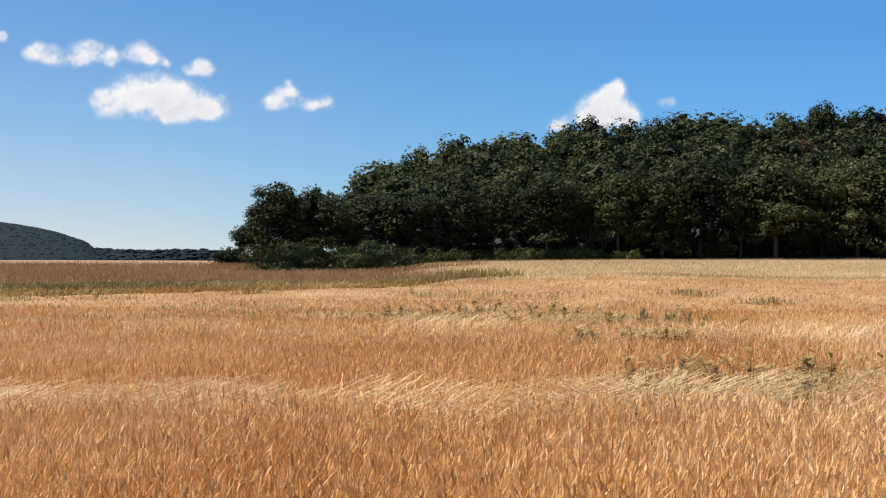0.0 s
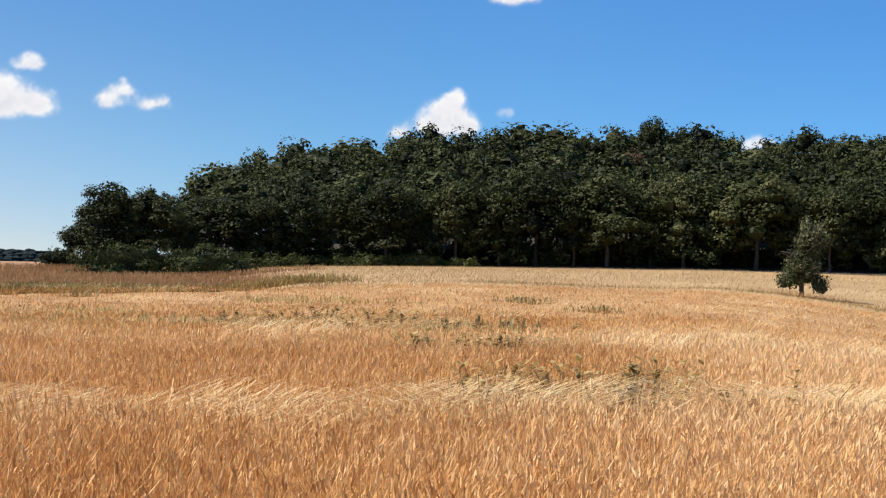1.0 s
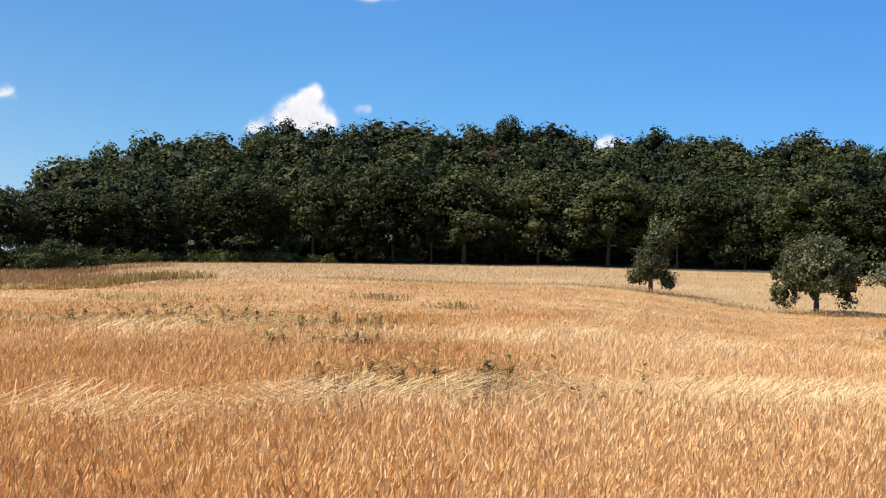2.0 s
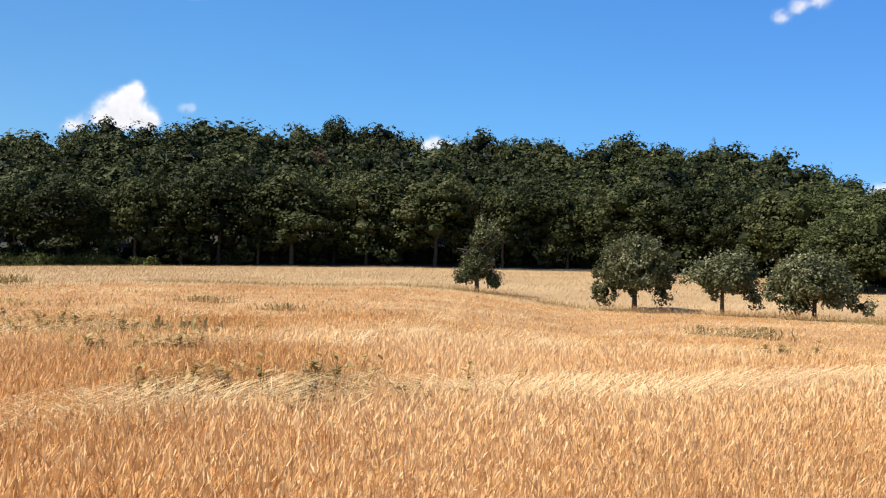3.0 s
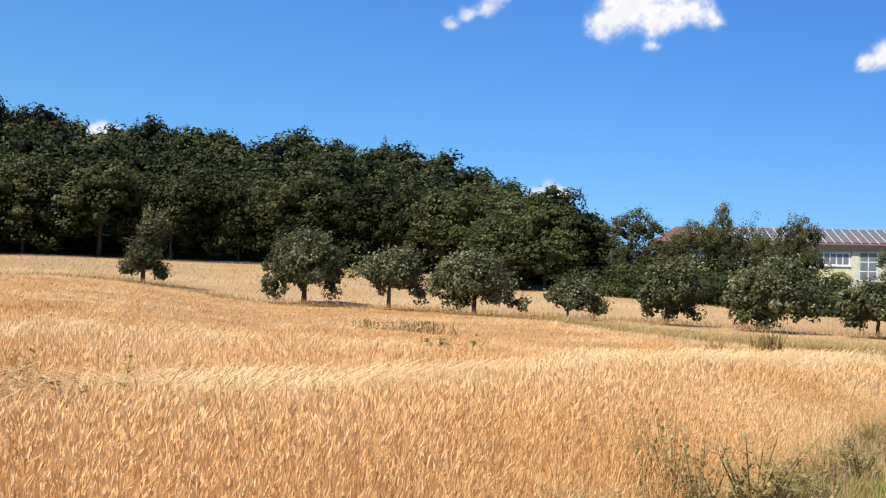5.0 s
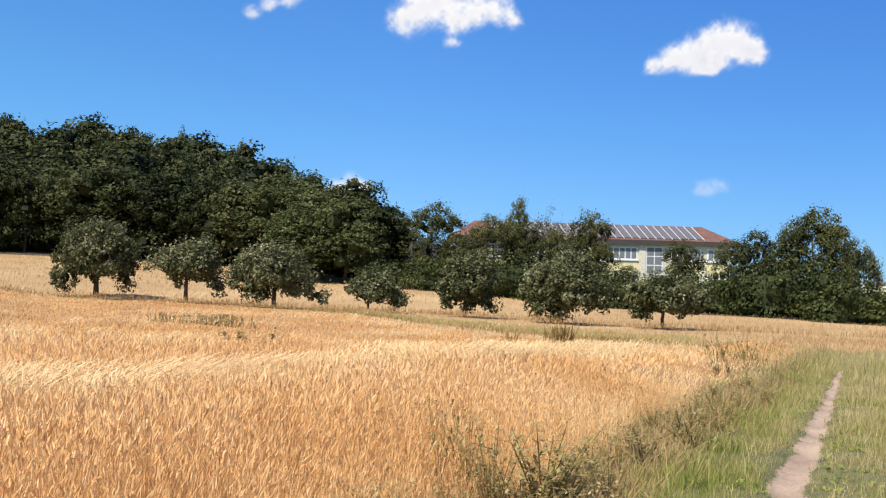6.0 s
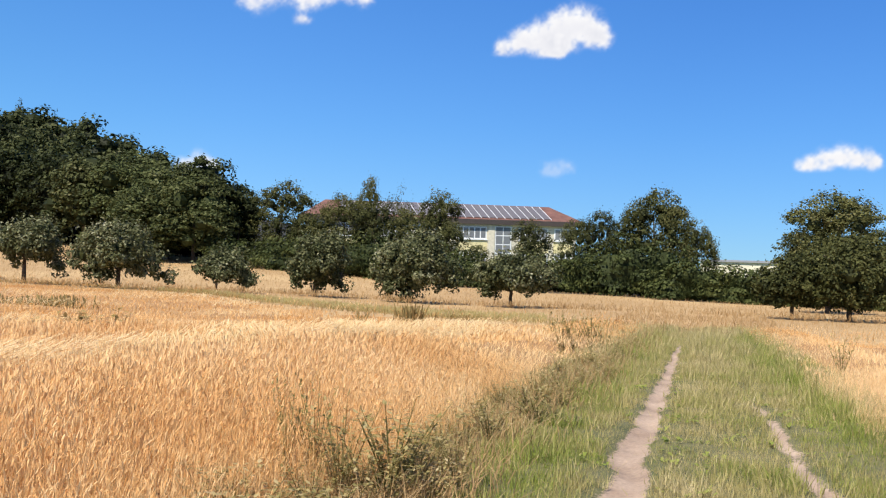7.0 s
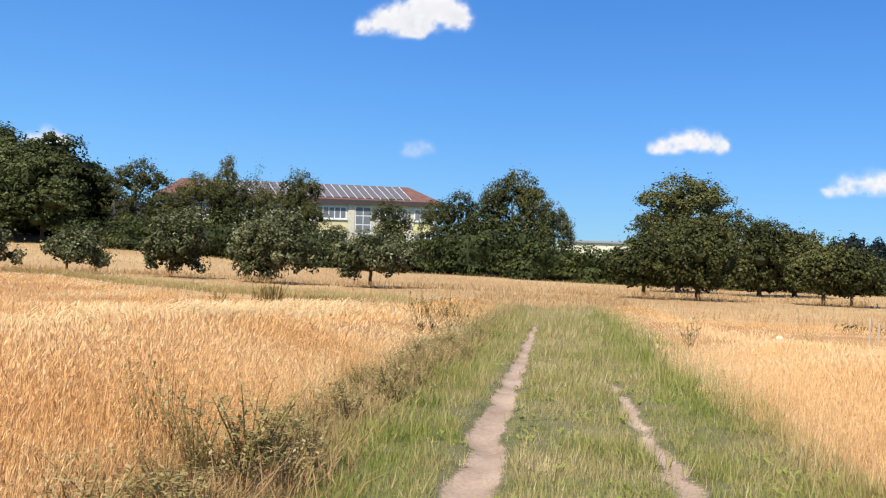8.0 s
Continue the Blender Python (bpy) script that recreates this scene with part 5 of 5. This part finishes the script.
cloud(61.8, 10.1, ((-2.4, -0.7, 0.45), (-1.5, -0.3, 0.7), (-0.5, -0.3, 0.85), (0.3, 0.3, 0.95), (1.2, 0.6, 0.9), (1.9, 0.2, 0.7), (2.3, -0.1, 0.5), (0.3, -0.6, 0.6)), 420)
cloud(62.3, 3.65, ((-0.5, -0.1, 0.5), (0.4, 0.1, 0.5)), 430, 0.3)
cloud(44.6, 3.5, ((-0.6, -0.2, 0.5), (0.2, 0.1, 0.55), (0.8, -0.2, 0.45)), 440)
cloud(75.5, 4.2, ((-1.5, -0.25, 0.45), (-0.7, 0, 0.55), (0.1, 0.2, 0.6), (0.9, 0, 0.55), (1.6, -0.1, 0.45)), 450)
cloud(83.5, 2.3, ((-1.6, -0.35, 0.4), (-0.7, 0, 0.55), (0.5, 0.15, 0.65), (1.6, 0.2, 0.65), (2.6, 0.2, 0.65)), 460)

# ---- weeds ----


def weed_mesh(seed, height, spread, stems, leaf, n_leaf, low=0.25, mat=M_WEED):
    """A branching wild plant: thin stems that fan out, with narrow leaves along them."""
    rs = np.random.RandomState(seed)
    sv, lv = [], []
    for _ in range(stems):
        a, out = rs.uniform(0, 6.283), spread * rs.uniform(0.2, 1.0)
        h = height * rs.uniform(0.6, 1.05)
        pts = [(out * q ** 1.5 * math.cos(a), out * q ** 1.5 * math.sin(a), h * q - 0.03) for q in (0, 0.35, 0.7, 1.0)]
        v, f = tube(pts, [0.008, 0.006, 0.004, 0.002], 4)
        sv.append((v, f, np.full(len(v), 0.5)))
        for _ in range(n_leaf):
            q = rs.uniform(low, 1.0)
            c = Vector((out * q ** 1.5 * math.cos(a), out * q ** 1.5 * math.sin(a), h * q))
            d = Vector((rs.normal(), rs.normal(), rs.uniform(-0.2, 0.7))).normalized() * leaf * rs.uniform(0.6, 1.3)
            s = d.cross(Vector((0, 0, 1))).normalized() * leaf * 0.24
            lv.append((np.array([tuple(p) for p in (c, c + d * 0.5 + s, c + d, c + d * 0.5 - s)]), np.array([(0, 1, 2), (0, 2, 3)]), np.full(4, np.clip(rs.normal(0.78, 0.3), 0, 1))))
    v, f, t = joined(*sv)
    stem = mesh_of("stems", v, f, mat, t)
    v, f, t = joined(*lv)
    return stem, mesh_of("leaves", v, f, mat, t)


WEEDS = [weed_mesh(500 + k, 1.0, (0.42, 0.55, 0.36)[k % 3], (13, 16, 11)[k % 3], (0.07, 0.06, 0.08)[k % 3], 20) for k in range(5)]


THISTLES = [weed_mesh(540 + k, 1.0, (0.42, 0.5, 0.34)[k], 16, (0.075, 0.065, 0.085)[k], 16, 0.74, M_THISTLE) for k in range(3)]


def weed(x, y, height, width, k, label, group, kinds=WEEDS):
    ob = thing("weed", (x, y, float(land(x, y))), label, "weed", group, turn=67.0 * k)
    for name, me in zip(("stem", "leaf_mass"), kinds[k % len(kinds)]):
        tagged(part(name, me, ob), kind="stuff")
    ob.scale = (width, width, height)
    return ob


M_PATCH = foliage("withered_weeds", ((0.0, (0.17, 0.12, 0.045)), (0.5, (0.34, 0.25, 0.1)), (1.0, (0.5, 0.38, 0.18))), 0.8, 0.6, 0.3, 0.4)


def weed_patch(az, r, wide, deep, seed, height=1.0):
    """A dense low stand of withered weeds, tallest in its middle."""
    rs = np.random.RandomState(seed)
    ob = thing("weed_patch", at(az, r), "olive brown stand of withered weeds in the wheat", "weed", "weed patches", turn=-az)
    n = int(95 * wide)
    x, y = rs.normal(0, 0.3 * wide, n), rs.normal(0, 0.3 * deep, n)
    h = height * rs.uniform(0.7, 1.1, n) * (1 - 0.12 * np.hypot(x / wide, y / deep))
    v, f, t = scatter(*SHEAF, np.stack([x, y, np.zeros(n)], 1), rs.uniform(0, 6.28, n), h, rs.normal(0, 0.22, (n, 2)), np.clip(rs.normal(0.45, 0.25, n), 0, 1))
    tagged(part("leaf_mass", mesh_of("leaf_mass", v, f, M_PATCH, t), ob), kind="stuff")
    return ob


for k, (az, r, wide, deep, h) in enumerate(((38.2, 42, 2.2, 0.8, 1.0), (35.9, 43, 0.8, 0.5, 0.95), (55.3, 46, 0.9, 0.6, 0.95), (52.9, 44, 0.4, 0.4, 0.95), (11.3, 21.5, 0.9, 0.5, 0.95), (9.2, 22.5, 0.8, 0.5, 0.93), (-9.5, 46, 1.2, 0.8, 0.85), (15.5, 40, 1.6, 0.7, 0.85), (12.0, 46, 2.0, 0.7, 0.85))):
    weed_patch(az, r, wide, deep, 700 + k, h)

FIELD_WEEDS = ((9.6, 8.4), (10.2, 8.5), (11.8, 8.9), (14.6, 8.8), (15.0, 8.9), (16.9, 9.2), (18.2, 9.1), (24.2, 8.3), (7.1, 12.8), (7.6, 12.9), (9.5, 12.9), (10.3, 13.1), (11.2, 13.1), (11.8, 13.2),
               (8.6, 20.5), (3.6, 22.0), (4.3, 22.5), (39.5, 19.5), (40.8, 18.8), (13.2, 23.0), (6.2, 27.0), (2.0, 30.0), (0.5, 30.0), (-2.3, 27.0), (5.0, 28.5))
for k, (az, r) in enumerate(FIELD_WEEDS):
    weed(r * math.sin(radians(az)), r * math.cos(radians(az)), 0.82 + 0.008 * r, 0.8 + 0.055 * r, k, "olive green thistle clump standing above the ripe wheat", "weeds in the wheat", THISTLES)
vr = np.random.RandomState(77)
for k in range(46):
    u = 5.3 + 22.0 * (k / 46.0) ** 1.3
    x, y = track_xy(u, float(np.interp(u, (4, 8, 14), (1.6, 1.35, 1.15))) + vr.uniform(-0.35, 0.3))
    weed(x, y, vr.uniform(0.3, 0.5), vr.uniform(0.5, 0.9), k, "tangled grey-green weed at the wheat's edge", "weeds along the verge")
for k, (az, r, h, w) in enumerate(((55.1, 7.3, 0.72, 1.0), (54.0, 7.2, 0.6, 0.9), (56.2, 7.5, 0.6, 0.9), (51.4, 7.6, 0.82, 0.5), (50.0, 7.6, 0.84, 0.4), (52.7, 7.0, 0.75, 0.6), (48.6, 6.4, 0.45, 0.9), (46.6, 6.6, 0.42, 0.8),
                                  (62.9, 24, 1.0, 1.1), (63.5, 24, 0.95, 1.1), (64.3, 25, 0.95, 1.1), (64.9, 25, 0.9, 1.0), (76.0, 20, 0.8, 0.8), (81.7, 30, 0.95, 1.0))):
    weed(r * math.sin(radians(az)), r * math.cos(radians(az)), h, w, k, "bushy dark green weed beside the track", "weeds along the verge")


def build_weed_strip():
    """The dark weedy balk between the wheat and the reddish field, and green patches before it."""
    n = 9000
    az = 4 - 30 * rng.uniform(0, 1, n) ** 0.7
    r = edge_r(az) + 1.0 + rng.normal(0, 1.0, n)
    x, y = r * np.sin(np.radians(az)), r * np.cos(np.radians(az))
    a = scatter(*SHEAF, np.stack([x, y, land(x, y)], 1), rng.uniform(0, 6.28, n), rng.uniform(0.6, 0.95, n) * np.interp(az, (-10, 9), (1.0, 0.6)), rng.normal(0, 0.3, (n, 2)), np.clip(rng.normal(0.2, 0.2, n), 0, 1))
    az = rng.uniform(-26, 12, n)
    r = rng.uniform(24, 46, n)
    x, y = r * np.sin(np.radians(az)), r * np.cos(np.radians(az))
    k = smooth_noise(x * 0.5, y, 3.0, 91) > 0.62
    x, y, m = x[k], y[k], int(k.sum())
    b_ = scatter(*SHEAF, np.stack([x, y, land(x, y)], 1), rng.uniform(0, 6.28, m), rng.uniform(0.66, 0.82, m), rng.normal(0, 0.3, (m, 2)), np.clip(rng.normal(0.7, 0.2, m), 0, 1))
    # the dark foot of the meadow below the fruit trees, and the olive strip where the wheat ends
    m = 7000
    az = rng.uniform(9, 66, m)
    r = edge_r(az) + 1.2 + rng.normal(0, 0.5, m)
    x, y = r * np.sin(np.radians(az)), r * np.cos(np.radians(az))
    k = rng.rand(m) < 0.35 + 0.8 * smooth_noise(az, az * 0, 1.5, 92)
    x, y, m = x[k], y[k], int(k.sum())
    c_ = scatter(*SHEAF, np.stack([x, y, land(x, y)], 1), rng.uniform(0, 6.28, m), rng.uniform(0.12, 0.32, m), rng.normal(0, 0.3, (m, 2)), np.clip(rng.normal(0.22, 0.15, m), 0, 1))
    m = 9000
    az = rng.uniform(43, 62, m)
    r = edge_r(az) + 1.5 + rng.uniform(0, 7.5, m)
    x, y = r * np.sin(np.radians(az)), r * np.cos(np.radians(az))
    d_ = scatter(*SHEAF, np.stack([x, y, land(x, y)], 1), rng.uniform(0, 6.28, m), rng.uniform(0.12, 0.28, m), rng.normal(0, 0.3, (m, 2)), np.clip(rng.normal(0.84, 0.12, m), 0, 1))
    v, f, t = joined(a, b_, c_, d_)
    stuff("weed_strip", mesh_of("weed_strip", v, f, M_BALK, t), "dark green weeds growing between the fields", "weeds")


build_weed_strip()

# shrubs that close the foot of the wood
EDGE_SHRUB = None
for k in range(34):
    az = 0.5 + k * 1.36
    r = float(np.interp(az, WOOD_AZ, WOOD_R)) + (2.5 if az < 8 else 5.0)
    if EDGE_SHRUB is None:
        EDGE_SHRUB = bush("bush", at(az, r), (7.5, 3.5, 3.2), 640, "dark green undergrowth at the foot of the wood", 1400, 0.36, M_OAK)
    else:
        copy_thing(EDGE_SHRUB, pose(*at(az, r + (k % 3)), 0, 0, 53 * k))

bush("bush", at(84.0, 44), (2.6, 1.2, 0.75), 655, "low dark green shrub at the far edge of the wheat", 1500, 0.12, turn=-84)

# ---- stakes in the far grain ----
for az, r, h in ((84.1, 30, 1.3), (84.5, 30, 1.15)):
    ob = thing("stake", at(az, r).to_tuple(), "pale weathered wooden stake in the wheat", "stake", "stakes in the wheat")
    bm = box(-0.025, 0.025, -0.025, 0.025, -0.3, h, 0.006)
    part("post", (bm, M_WOODPOST), ob)

# ---- unidentified pale object, shaped as a stone, and a dark tussock at the edge of the far grain ----


def build_stone(az, r, size, seed):
    rs = np.random.RandomState(seed)
    ob = thing("stone", at(az, r, 0.5).to_tuple(), "small pale object of unknown kind among the wheat", "stone")
    v, f = ball((0, 0, 0.12), (size, size * 0.7, size * 0.5), rs, 6, 9)
    part("boulder", mesh_of("boulder", v, f, M_CREAM, smooth=True), ob)


build_stone(80.1, 30.5, 0.15, 3)
